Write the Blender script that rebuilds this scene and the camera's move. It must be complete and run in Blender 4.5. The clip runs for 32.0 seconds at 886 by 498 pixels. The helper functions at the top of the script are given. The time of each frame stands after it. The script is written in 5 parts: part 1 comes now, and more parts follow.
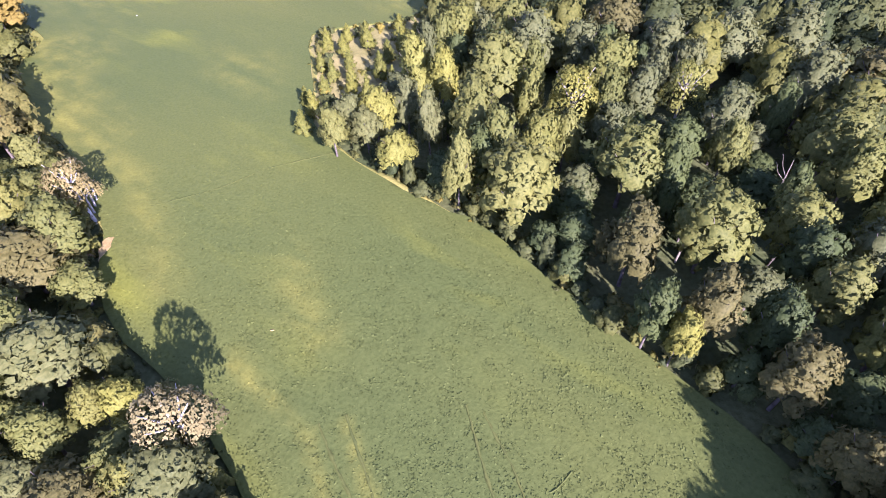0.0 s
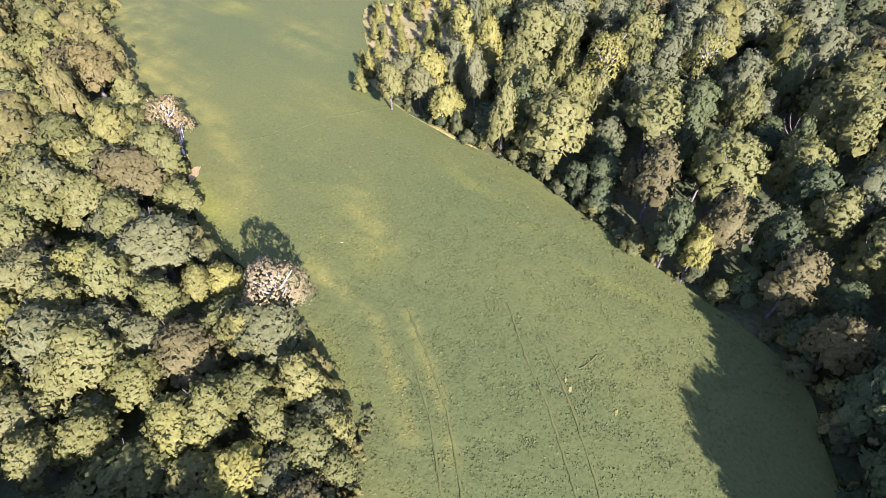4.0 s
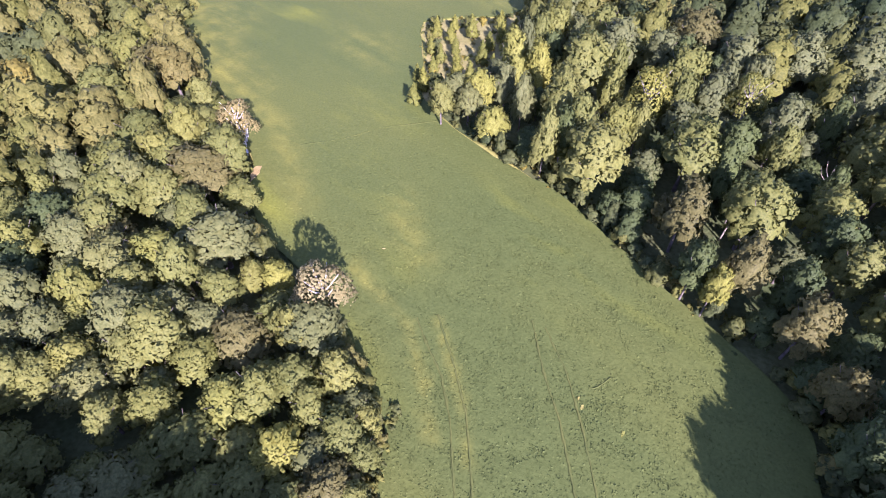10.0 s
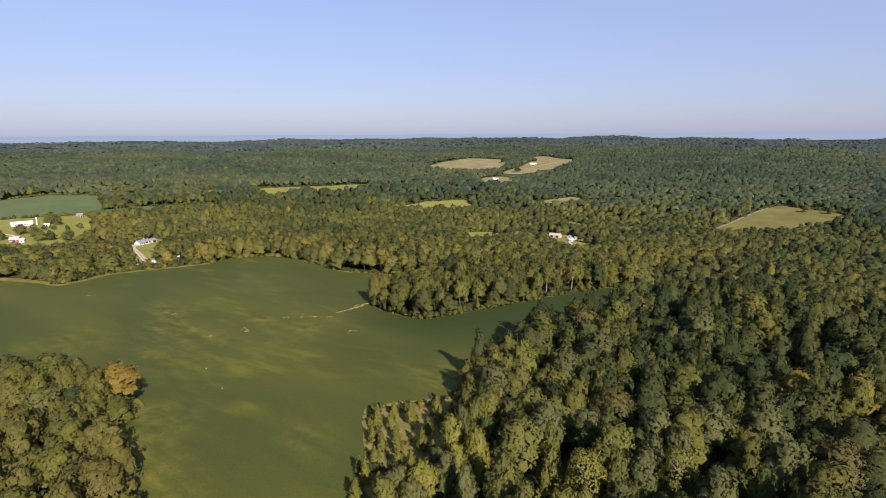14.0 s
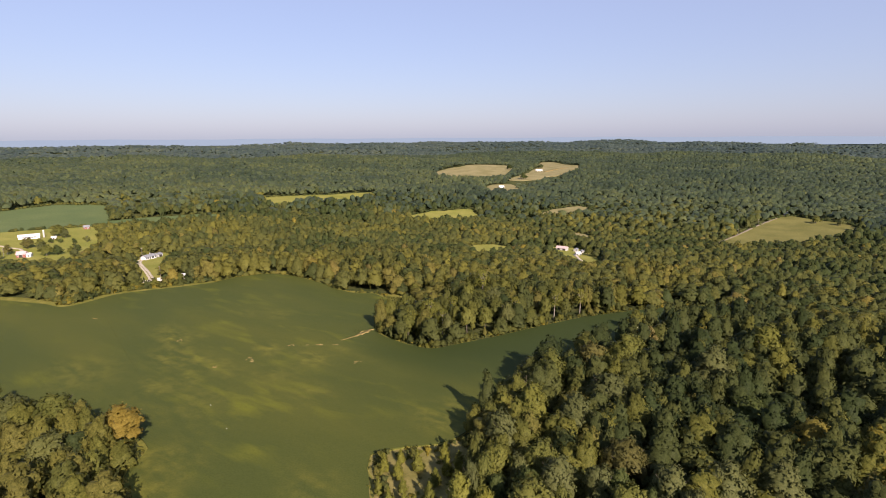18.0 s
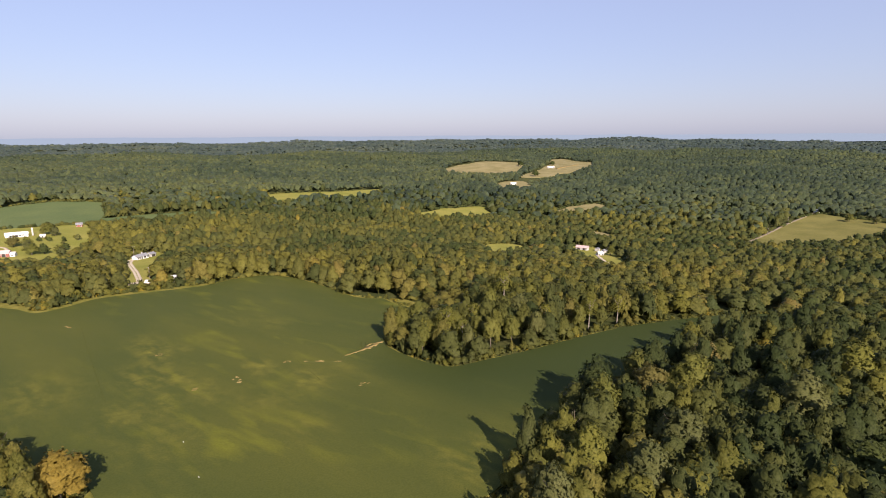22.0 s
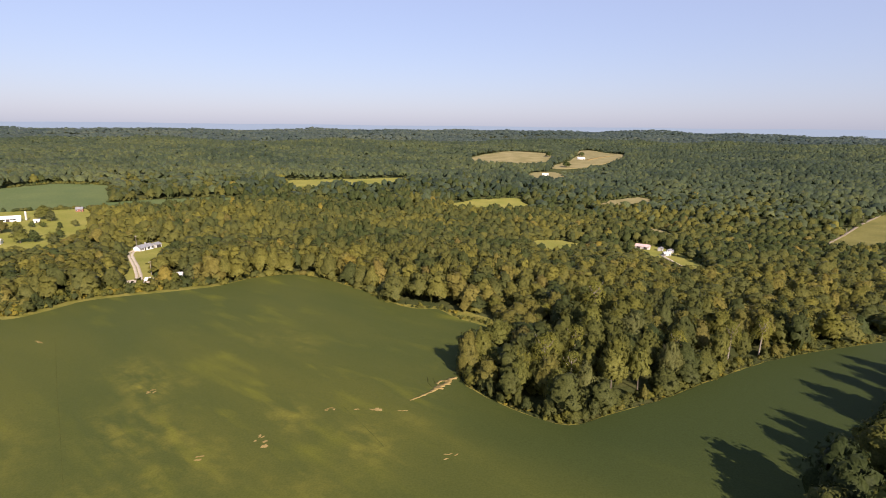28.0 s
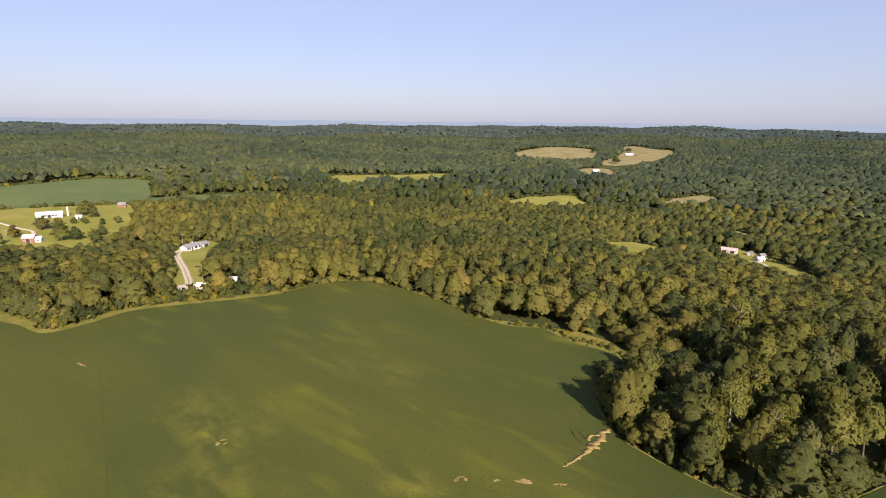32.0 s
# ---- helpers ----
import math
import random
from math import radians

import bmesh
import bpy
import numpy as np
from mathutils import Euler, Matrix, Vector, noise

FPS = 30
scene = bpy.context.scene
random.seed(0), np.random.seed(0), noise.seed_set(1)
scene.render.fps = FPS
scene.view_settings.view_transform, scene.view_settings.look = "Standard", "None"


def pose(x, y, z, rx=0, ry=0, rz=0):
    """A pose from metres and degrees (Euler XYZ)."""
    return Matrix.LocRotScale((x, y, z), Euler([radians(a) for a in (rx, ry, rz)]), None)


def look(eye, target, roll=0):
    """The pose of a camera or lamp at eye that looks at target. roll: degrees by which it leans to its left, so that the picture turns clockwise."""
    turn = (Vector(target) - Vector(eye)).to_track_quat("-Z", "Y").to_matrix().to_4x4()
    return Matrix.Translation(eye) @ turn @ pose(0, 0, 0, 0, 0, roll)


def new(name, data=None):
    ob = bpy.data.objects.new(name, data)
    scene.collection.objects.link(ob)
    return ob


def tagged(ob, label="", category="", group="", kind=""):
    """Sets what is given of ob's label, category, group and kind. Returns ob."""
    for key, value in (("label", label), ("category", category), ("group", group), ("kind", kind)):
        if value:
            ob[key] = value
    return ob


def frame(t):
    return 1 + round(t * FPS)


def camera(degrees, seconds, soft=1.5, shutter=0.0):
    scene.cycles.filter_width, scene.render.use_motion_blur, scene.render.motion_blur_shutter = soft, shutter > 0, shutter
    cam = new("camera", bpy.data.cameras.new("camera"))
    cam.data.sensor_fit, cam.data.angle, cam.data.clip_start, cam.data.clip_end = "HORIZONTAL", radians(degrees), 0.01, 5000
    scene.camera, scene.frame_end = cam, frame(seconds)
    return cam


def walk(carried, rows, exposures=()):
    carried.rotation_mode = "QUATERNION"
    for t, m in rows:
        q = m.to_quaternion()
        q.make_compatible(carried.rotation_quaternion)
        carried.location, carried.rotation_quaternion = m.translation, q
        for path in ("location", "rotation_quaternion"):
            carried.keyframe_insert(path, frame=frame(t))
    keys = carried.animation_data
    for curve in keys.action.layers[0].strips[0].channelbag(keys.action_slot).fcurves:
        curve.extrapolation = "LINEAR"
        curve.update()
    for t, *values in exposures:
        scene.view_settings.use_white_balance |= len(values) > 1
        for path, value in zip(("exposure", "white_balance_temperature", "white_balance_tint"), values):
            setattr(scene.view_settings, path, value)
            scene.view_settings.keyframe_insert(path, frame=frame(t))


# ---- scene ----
cam = camera(77.9, 32.0, soft=1.0)
PATH = [
    (0, (-0.00, 0.00, 60.95), (-0.30, 33.84, 24.14), -1.33),
    (0.5, (-0.18, -1.33, 60.86), (-0.47, 32.25, 23.81), -1.40),
    (1, (-0.17, -3.44, 60.55), (-0.65, 30.11, 23.49), -1.68),
    (1.5, (-0.43, -6.16, 60.71), (-0.70, 27.21, 23.48), -1.38),
    (2, (-1.25, -9.09, 60.76), (-1.85, 24.49, 23.71), -1.76),
    (2.5, (-2.65, -11.63, 61.01), (-3.73, 21.93, 23.97), -2.68),
    (3, (-3.90, -13.60, 61.57), (-4.63, 20.19, 24.72), -1.81),
    (3.5, (-4.70, -15.24, 62.00), (-4.93, 18.78, 25.36), -0.69),
    (4, (-4.99, -16.41, 62.20), (-6.43, 17.53, 25.52), -0.35),
    (4.5, (-5.03, -17.25, 62.07), (-7.88, 16.74, 25.51), -0.24),
    (6.5, (-4.35, -18.30, 61.37), (-7.36, 15.55, 24.70), 0.17),
    (7, (-4.32, -18.40, 61.28), (-7.44, 15.43, 24.59), 0.23),
    (7.5, (-4.32, -18.45, 61.28), (-7.57, 15.33, 24.56), 0.23),
    (8, (-4.25, -18.48, 61.87), (-7.85, 15.20, 25.09), 0.19),
    (8.5, (-4.27, -18.63, 63.25), (-8.31, 14.96, 26.44), 0.30),
    (9, (-4.32, -18.69, 64.87), (-8.65, 14.85, 28.04), 0.36),
    (9.5, (-4.41, -18.67, 66.64), (-8.98, 14.81, 29.78), 0.39),
    (10, (-4.47, -18.72, 68.45), (-9.27, 14.73, 31.60), 0.45),
    (10.5, (-4.34, -18.74, 70.13), (-9.33, 14.67, 33.26), 0.25),
    (11, (-4.35, -18.65, 71.02), (-9.30, 14.75, 34.15), 0.13),
    (11.5, (-4.27, -18.60, 71.44), (-8.77, 17.64, 37.29), -0.03),
    (12, (-4.22, -18.24, 71.72), (-5.98, 25.49, 47.54), -0.28),
    (12.5, (-4.26, -18.22, 72.18), (-4.74, 29.68, 57.85), -0.32),
    (13, (-4.22, -18.15, 73.44), (-4.99, 30.68, 62.71), -0.29),
    (13.5, (-4.23, -18.31, 75.26), (-5.35, 30.60, 64.94), -0.29),
    (14, (-4.17, -18.73, 77.35), (-5.51, 30.19, 67.12), -0.32),
    (14.5, (-4.03, -19.11, 79.62), (-5.59, 29.81, 69.36), -0.34),
    (16.5, (-4.09, -19.53, 87.21), (-5.71, 29.36, 76.83), -0.20),
    (17, (-4.29, -18.39, 87.72), (-5.95, 30.53, 77.53), -0.33),
    (17.5, (-4.62, -16.52, 88.08), (-6.34, 32.41, 77.97), -0.29),
    (18, (-4.98, -13.69, 88.17), (-6.81, 35.26, 78.14), -0.30),
    (18.5, (-5.39, -10.74, 87.66), (-7.28, 38.22, 77.70), -0.34),
    (19, (-5.94, -7.28, 86.95), (-7.90, 41.68, 76.99), -0.34),
    (19.5, (-6.62, -3.24, 86.15), (-8.67, 45.71, 76.17), -0.34),
    (20, (-7.33, 1.25, 85.24), (-9.48, 50.17, 75.17), -0.36),
    (20.5, (-8.19, 6.15, 84.36), (-10.43, 55.07, 74.25), -0.36),
    (21, (-9.23, 11.17, 83.47), (-11.53, 60.08, 73.35), -0.31),
    (21.5, (-10.38, 16.52, 82.58), (-12.78, 65.41, 72.41), -0.32),
    (22, (-11.80, 22.02, 81.64), (-14.26, 70.92, 71.49), -0.36),
    (22.5, (-13.28, 27.31, 80.68), (-15.74, 76.20, 70.50), -0.43),
    (23, (-15.08, 32.85, 79.89), (-17.51, 81.73, 69.66), -0.39),
    (23.5, (-16.72, 38.21, 78.83), (-19.17, 87.09, 68.61), -0.42),
    (24, (-18.88, 44.05, 78.02), (-21.34, 92.91, 67.68), -0.34),
    (24.5, (-21.02, 49.74, 77.01), (-23.50, 98.59, 66.67), -0.32),
    (25, (-23.46, 55.23, 76.17), (-25.97, 104.06, 65.74), -0.33),
    (25.5, (-25.93, 60.23, 75.21), (-28.50, 109.05, 64.71), -0.33),
    (27.5, (-39.41, 80.24, 71.87), (-42.52, 128.97, 61.08), 0.28),
    (28, (-42.91, 84.64, 71.63), (-46.35, 133.32, 60.74), 0.60),
    (28.5, (-47.19, 89.47, 71.63), (-50.99, 138.09, 60.59), 0.95),
    (29, (-51.44, 94.20, 71.43), (-55.65, 142.76, 60.30), 1.07),
    (29.5, (-55.37, 98.90, 70.71), (-59.99, 147.41, 59.49), 1.12),
    (30, (-59.10, 103.33, 69.93), (-64.02, 151.80, 58.66), 1.06),
    (30.5, (-63.33, 108.24, 68.99), (-68.57, 156.68, 57.76), 0.87),
    (31, (-67.28, 112.74, 67.98), (-72.74, 161.15, 56.73), 0.78),
    (31.5, (-71.33, 117.04, 67.12), (-77.03, 165.43, 55.87), 0.71),
    (32, (-75.24, 121.50, 66.16), (-81.18, 169.87, 54.98), 0.55),
]
EXPOSURES = [(0, 2.415, 4850, 47), (2.5, 2.395, 4850, 47), (5, 2.315, 4850, 47), (11, 2.295, 4850, 47), (11.6, 2.275, 4850, 45), (12, 2.225, 4900, 39), (12.4, 1.975, 5250, 31), (12.9, 1.275, 5700, 20), (13.3, 0.995, 5750, 20), (14.5, 0.755, 5850, 20), (16.5, 0.875, 6150, 21), (32, 0.955, 6200, 21)]
walk(cam, [(t, look(eye, target, roll)) for t, eye, target, roll in PATH], EXPOSURES)

# ---- world and sun ----
SUN_FROM = Vector((0.45, -0.893, 0)) * math.cos(radians(31)) + Vector((0, 0, math.sin(radians(31))))
world = bpy.data.worlds.new("sky")
scene.world = world
world.use_nodes = True
sky = world.node_tree.nodes.new("ShaderNodeTexSky")
sky.sky_type, sky.sun_disc = "NISHITA", False
sky.sun_elevation, sky.sun_rotation = radians(31), math.atan2(0.45, -0.893)
sky.air_density, sky.dust_density, sky.ozone_density = 1.2, 0.8, 3.0
_w, _l = world.node_tree.nodes, world.node_tree.links
cool = _w.new("ShaderNodeMix")
cool.data_type, cool.blend_type = "RGBA", "MULTIPLY"
cool.inputs[0].default_value, cool.inputs[7].default_value = 1.0, (0.95, 0.97, 1.12, 1)
_l.new(sky.outputs[0], cool.inputs[6])
haze = _w.new("ShaderNodeMix")
haze.data_type = "RGBA"
haze.inputs[7].default_value = (5.1, 5.5, 6.75, 1)
# the haze lies along the horizon and thins towards the zenith
_way = _w.new("ShaderNodeSeparateXYZ")
_l.new(_w.new("ShaderNodeTexCoord").outputs["Generated"], _way.inputs[0])
_thin = _w.new("ShaderNodeMapRange")
_thin.interpolation_type = "SMOOTHSTEP"
_l.new(_way.outputs[2], _thin.inputs[0])
for _k, _v in enumerate((0.22, 0.8, 0.52, 0.2)):
    _thin.inputs[_k + 1].default_value = _v
_l.new(_thin.outputs[0], haze.inputs[0])
_l.new(cool.outputs[2], haze.inputs[6])
_l.new(haze.outputs[2], _w["Background"].inputs[0])
_w["Background"].inputs[1].default_value = 0.062
sun = new("sun", bpy.data.lights.new("sun", "SUN"))
sun.data.energy, sun.data.angle, sun.data.color = 5.0, radians(0.6), (1.0, 0.865, 0.68)
sun.matrix_world = look(SUN_FROM * 300, (0, 0, 0))

rng = np.random.default_rng(7)

# ---- materials ----


def nodes_of(name, rough=0.7):
    m = bpy.data.materials.new(name)
    m.use_nodes = True
    n, l = m.node_tree.nodes, m.node_tree.links
    b = n["Principled BSDF"]
    b.inputs["Roughness"].default_value = rough
    b.inputs["Specular IOR Level"].default_value = 0.06
    return m, n, l, b


def mixed(n, l, fac, a, b, kind="MIX"):
    x = n.new("ShaderNodeMix")
    x.data_type, x.blend_type = "RGBA", kind
    for k, v in ((0, fac), (6, a), (7, b)):
        if hasattr(v, "links"):
            l.new(v, x.inputs[k])
        else:
            x.inputs[k].default_value = v if k == 0 else (*v, 1)
    return x.outputs[2]


def noise_of(n, l, scale, detail=4, stretch=None):
    c = n.new("ShaderNodeTexCoord").outputs["Object"]
    if stretch:
        p = n.new("ShaderNodeMapping")
        l.new(c, p.inputs[0])
        p.vector_type = "TEXTURE"
        p.inputs["Rotation"].default_value[2] = radians(stretch[0])
        p.inputs["Scale"].default_value = (1 / stretch[1], 1 / stretch[2], 1)
        c = p.outputs[0]
    t = n.new("ShaderNodeTexNoise")
    t.inputs["Scale"].default_value, t.inputs["Detail"].default_value = scale, detail
    l.new(c, t.inputs["Vector"])
    return t.outputs["Fac"]


def ramp_of(n, l, fac, stops):
    r = n.new("ShaderNodeValToRGB")
    l.new(fac, r.inputs[0])
    e = r.color_ramp.elements
    while len(e) < len(stops):
        e.new(0.5)
    for k, (at, col) in zip(e, stops):
        k.position, k.color = at, (*col, 1) if len(col) == 3 else col
    return r.outputs[0]


def level(n, l, fac, lo, hi):
    r = n.new("ShaderNodeMapRange")
    l.new(fac, r.inputs[0])
    r.inputs[1].default_value, r.inputs[2].default_value = lo, hi
    return r.outputs[0]


def bumped(n, l, b, fac, strength, distance):
    p = n.new("ShaderNodeBump")
    p.inputs["Strength"].default_value, p.inputs["Distance"].default_value = strength, distance
    l.new(fac, p.inputs["Height"])
    l.new(p.outputs[0], b.inputs["Normal"])


def surface(name, a, b2, scale, rough=0.85, fine=None, relief=0.3, depth=0.05):
    """Two colours mixed by noise at two scales, with a fine relief."""
    m, n, l, b = nodes_of(name, rough)
    c = mixed(n, l, level(n, l, noise_of(n, l, scale), 0.35, 0.65), a, b2)
    f = noise_of(n, l, fine or scale * 12, 5)
    c = mixed(n, l, level(n, l, f, 0.25, 0.75), mixed(n, l, 1.0, c, (0.72, 0.72, 0.72), "MULTIPLY"), c)
    l.new(c, b.inputs["Base Color"])
    bumped(n, l, b, f, relief, depth)
    return m


def leaf_material(name, dark, light):
    """Leaves of one kind of tree: each spray has its own shade, each tree its own cast."""
    m, n, l, b = nodes_of(name, 0.55)
    b.inputs["Specular IOR Level"].default_value = 0.06
    g = n.new("ShaderNodeNewGeometry").outputs["Random Per Island"]
    o = n.new("ShaderNodeObjectInfo").outputs["Random"]
    mid = n.new("ShaderNodeMapRange")
    l.new(g, mid.inputs[0])
    mid.inputs[3].default_value, mid.inputs[4].default_value = 0.34, 0.66
    c = mixed(n, l, mid.outputs[0], tuple(1.3 * v for v in dark), tuple(1.08 * v for v in light))
    cast = ramp_of(n, l, o, [(0, (0.80, 0.82, 0.82)), (0.5, (1, 1, 1)), (1, (1.1, 1.06, 0.92))])
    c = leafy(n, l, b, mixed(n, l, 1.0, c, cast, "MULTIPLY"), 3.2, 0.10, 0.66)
    l.new(c, b.inputs["Base Color"])
    return thin(m, n, l, b, c)


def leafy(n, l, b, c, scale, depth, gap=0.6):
    """Leaf grain: noise paints shaded gaps between leaves into the colour, with relief."""
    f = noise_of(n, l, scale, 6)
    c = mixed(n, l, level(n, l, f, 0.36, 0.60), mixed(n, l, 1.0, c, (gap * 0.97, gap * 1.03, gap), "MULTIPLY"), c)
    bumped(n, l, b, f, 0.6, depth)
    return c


def thin(m, n, l, b, c, share=0.42):
    t = n.new("ShaderNodeBsdfTranslucent")
    l.new(c, t.inputs[0])
    x = n.new("ShaderNodeMixShader")
    x.inputs[0].default_value = share
    l.new(b.outputs[0], x.inputs[1])
    l.new(t.outputs[0], x.inputs[2])
    l.new(x.outputs[0], n["Material Output"].inputs[0])
    return m


def wood_material(name, stops, vary=0.2, grain=2.0):
    """Leaves of joined woods: a value on the mesh sets each tree's kind and tint."""
    m, n, l, b = nodes_of(name, 0.5)
    # far woods are glossier: the sky sheen stands in for haze
    b.inputs["Specular IOR Level"].default_value = 0.05 if grain > 1 else 0.22 if grain > 0.5 else 0.5
    a = n.new("ShaderNodeAttribute")
    a.attribute_name = "tree_tint"
    c = ramp_of(n, l, a.outputs["Fac"], stops)
    g = n.new("ShaderNodeNewGeometry").outputs["Random Per Island"]
    c = mixed(n, l, 1.0, c, ramp_of(n, l, g, [(0, (1 - vary,) * 3), (1, (1 + vary,) * 3)]), "MULTIPLY")
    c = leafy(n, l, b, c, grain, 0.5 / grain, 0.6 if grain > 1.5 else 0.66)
    l.new(c, b.inputs["Base Color"])
    return thin(m, n, l, b, c)


KINDS = {
    "g": ("grey_green_leaves", (0.088, 0.095, 0.031), (0.163, 0.163, 0.059), "grey-green"),
    "o": ("olive_leaves", (0.093, 0.099, 0.023), (0.194, 0.189, 0.045), "olive-green"),
    "l": ("light_green_leaves", (0.122, 0.122, 0.026), (0.206, 0.197, 0.050), "light yellow-green"),
    "y": ("yellow_leaves", (0.146, 0.145, 0.028), (0.250, 0.236, 0.048), "yellowing"),
    "t": ("tan_leaves", (0.102, 0.091, 0.027), (0.162, 0.141, 0.043), "browning"),
    "d": ("dark_leaves", (0.051, 0.066, 0.020), (0.108, 0.125, 0.039), "dark green"),
    "s": ("sage_leaves", (0.106, 0.109, 0.034), (0.172, 0.171, 0.054), "pale sage-green"),
    "a": ("amber_leaves", (0.162, 0.123, 0.026), (0.271, 0.200, 0.045), "amber-brown"),
    "p": ("withered_leaves", (0.205, 0.168, 0.064), (0.290, 0.240, 0.094), "pale withered"),
    "c": ("cedar_needles", (0.114, 0.114, 0.020), (0.206, 0.199, 0.040), "yellow-green"),
}
LEAVES = {k: leaf_material(v[0], v[1], v[2]) for k, v in KINDS.items()}
WOOD_STOPS = [(0.0, (0.052, 0.067, 0.023)), (0.3, (0.093, 0.102, 0.032)), (0.55, (0.118, 0.119, 0.029)), (0.8, (0.171, 0.162, 0.032)),
              (0.92, (0.162, 0.138, 0.041)), (1.0, (0.253, 0.201, 0.032))]
WOODS = wood_material("woodland_leaves", WOOD_STOPS, 0.1)
FAR_STOPS = [(0.0, (0.072, 0.089, 0.029)), (0.3, (0.120, 0.124, 0.037)), (0.55, (0.161, 0.152, 0.036)), (0.8, (0.218, 0.197, 0.041)), (0.92, (0.210, 0.168, 0.050)), (1.0, (0.288, 0.226, 0.041))]
FAR_WOODS = wood_material("far_woodland_leaves", FAR_STOPS, 0.1, 1.1)
# cooler, bluer leaf colours paint the haze of distance into the far woods
COOL_WOODS = wood_material("haze_toned_woodland_leaves", [(0.0, (0.052, 0.074, 0.041)), (0.4, (0.088, 0.112, 0.054)), (0.7, (0.128, 0.148, 0.058)), (1.0, (0.159, 0.168, 0.058))], 0.22, 0.6)
BLUE_WOODS = wood_material("haze_blue_distant_leaves", [(0.0, (0.055, 0.082, 0.068)), (0.5, (0.100, 0.127, 0.092)), (1.0, (0.159, 0.177, 0.106))], 0.16, 0.4)
BARK = surface("bark", (0.10, 0.08, 0.06), (0.17, 0.145, 0.115), 1.2, 0.9)
PALE_BARK = surface("pale_bark", (0.50, 0.45, 0.38), (0.68, 0.63, 0.56), 1.5, 0.8)
GREY_BARK = surface("grey_bark", (0.22, 0.19, 0.15), (0.34, 0.30, 0.25), 1.5, 0.85)
SNAG_BARK = surface("weathered_bark", (0.19, 0.155, 0.11), (0.29, 0.245, 0.18), 1.5, 0.85)
SOIL = surface("bare_soil", (0.245, 0.177, 0.062), (0.365, 0.268, 0.104), 0.4, 0.95)
TRACK = surface("wheel_track_soil", (0.052, 0.062, 0.017), (0.076, 0.082, 0.020), 0.6, 0.95)
FAINT_TRACK = surface("old_wheel_track_leaves", (0.068, 0.079, 0.019), (0.092, 0.096, 0.022), 0.2, 0.9)
OLIVE_PASTURE = surface("olive_pasture", (0.145, 0.138, 0.038), (0.205, 0.186, 0.056), 0.03, 0.9, 0.6, 0.4, 0.3)
GRAVEL = surface("pale_gravel", (0.50, 0.42, 0.31), (0.62, 0.53, 0.40), 0.3, 0.95)
ROAD = surface("farm_road_gravel", (0.185, 0.155, 0.105), (0.255, 0.215, 0.155), 0.2, 0.95)
LAWN = surface("mown_lawn", (0.207, 0.211, 0.040), (0.282, 0.260, 0.062), 0.045, 0.9, 0.9, 0.4, 0.3)
HAY = surface("dry_pasture", (0.220, 0.192, 0.080), (0.292, 0.250, 0.116), 0.03, 0.9, 0.6, 0.4, 0.3)
DRYGRASS = surface("dry_tall_grass", (0.165, 0.148, 0.042), (0.255, 0.212, 0.072), 0.2, 0.9, 2.0, 0.6, 0.3)
WEEDS = surface("weedy_margin", (0.160, 0.158, 0.030), (0.250, 0.218, 0.052), 0.18, 0.9, 2.2, 0.7, 0.3)
FARCROP = surface("far_crop_leaves", (0.104, 0.140, 0.050), (0.136, 0.166, 0.058), 0.02, 0.85, 0.5, 0.4, 0.3)
WHITE = surface("white_siding", (0.74, 0.73, 0.70), (0.82, 0.81, 0.79), 0.6, 0.6, 6, 0.1, 0.01)
GREYROOF = surface("grey_shingles", (0.20, 0.20, 0.21), (0.30, 0.30, 0.31), 0.5, 0.8, 4, 0.3, 0.02)
PALEROOF = surface("pale_metal_roof", (0.60, 0.58, 0.57), (0.72, 0.70, 0.69), 0.4, 0.45, 5, 0.1, 0.01)
PINKROOF = surface("faded_red_roof", (0.56, 0.38, 0.36), (0.66, 0.48, 0.45), 0.4, 0.6, 5, 0.1, 0.01)
REDWALL = surface("red_barn_boards", (0.26, 0.09, 0.07), (0.36, 0.15, 0.12), 0.5, 0.8, 5, 0.2, 0.02)
CONCRETE = surface("grey_concrete", (0.46, 0.44, 0.41), (0.56, 0.54, 0.51), 0.5, 0.9)
TIMBER = surface("grey_pole_timber", (0.24, 0.20, 0.16), (0.34, 0.30, 0.25), 1.0, 0.9)
PANE = nodes_of("dark_window_glass", 0.08)[0]
PANE.node_tree.nodes["Principled BSDF"].inputs["Specular IOR Level"].default_value = 0.5
PANE.node_tree.nodes["Principled BSDF"].inputs["Base Color"].default_value = (0.03, 0.035, 0.04, 1)
DARK = surface("dark_opening", (0.05, 0.045, 0.04), (0.08, 0.07, 0.06), 0.8, 0.9)


def ground_material():
    m, n, l, b = nodes_of("woodland_floor", 0.95)
    c = mixed(n, l, level(n, l, noise_of(n, l, 0.06), 0.38, 0.62), (0.056, 0.068, 0.022), (0.096, 0.098, 0.034))
    f = noise_of(n, l, 1.3, 5)
    c = mixed(n, l, level(n, l, f, 0.3, 0.7), mixed(n, l, 1.0, c, (0.6, 0.62, 0.55), "MULTIPLY"), c)
    l.new(c, b.inputs["Base Color"])
    bumped(n, l, b, f, 0.6, 0.3)
    return m


STREAKS = -35


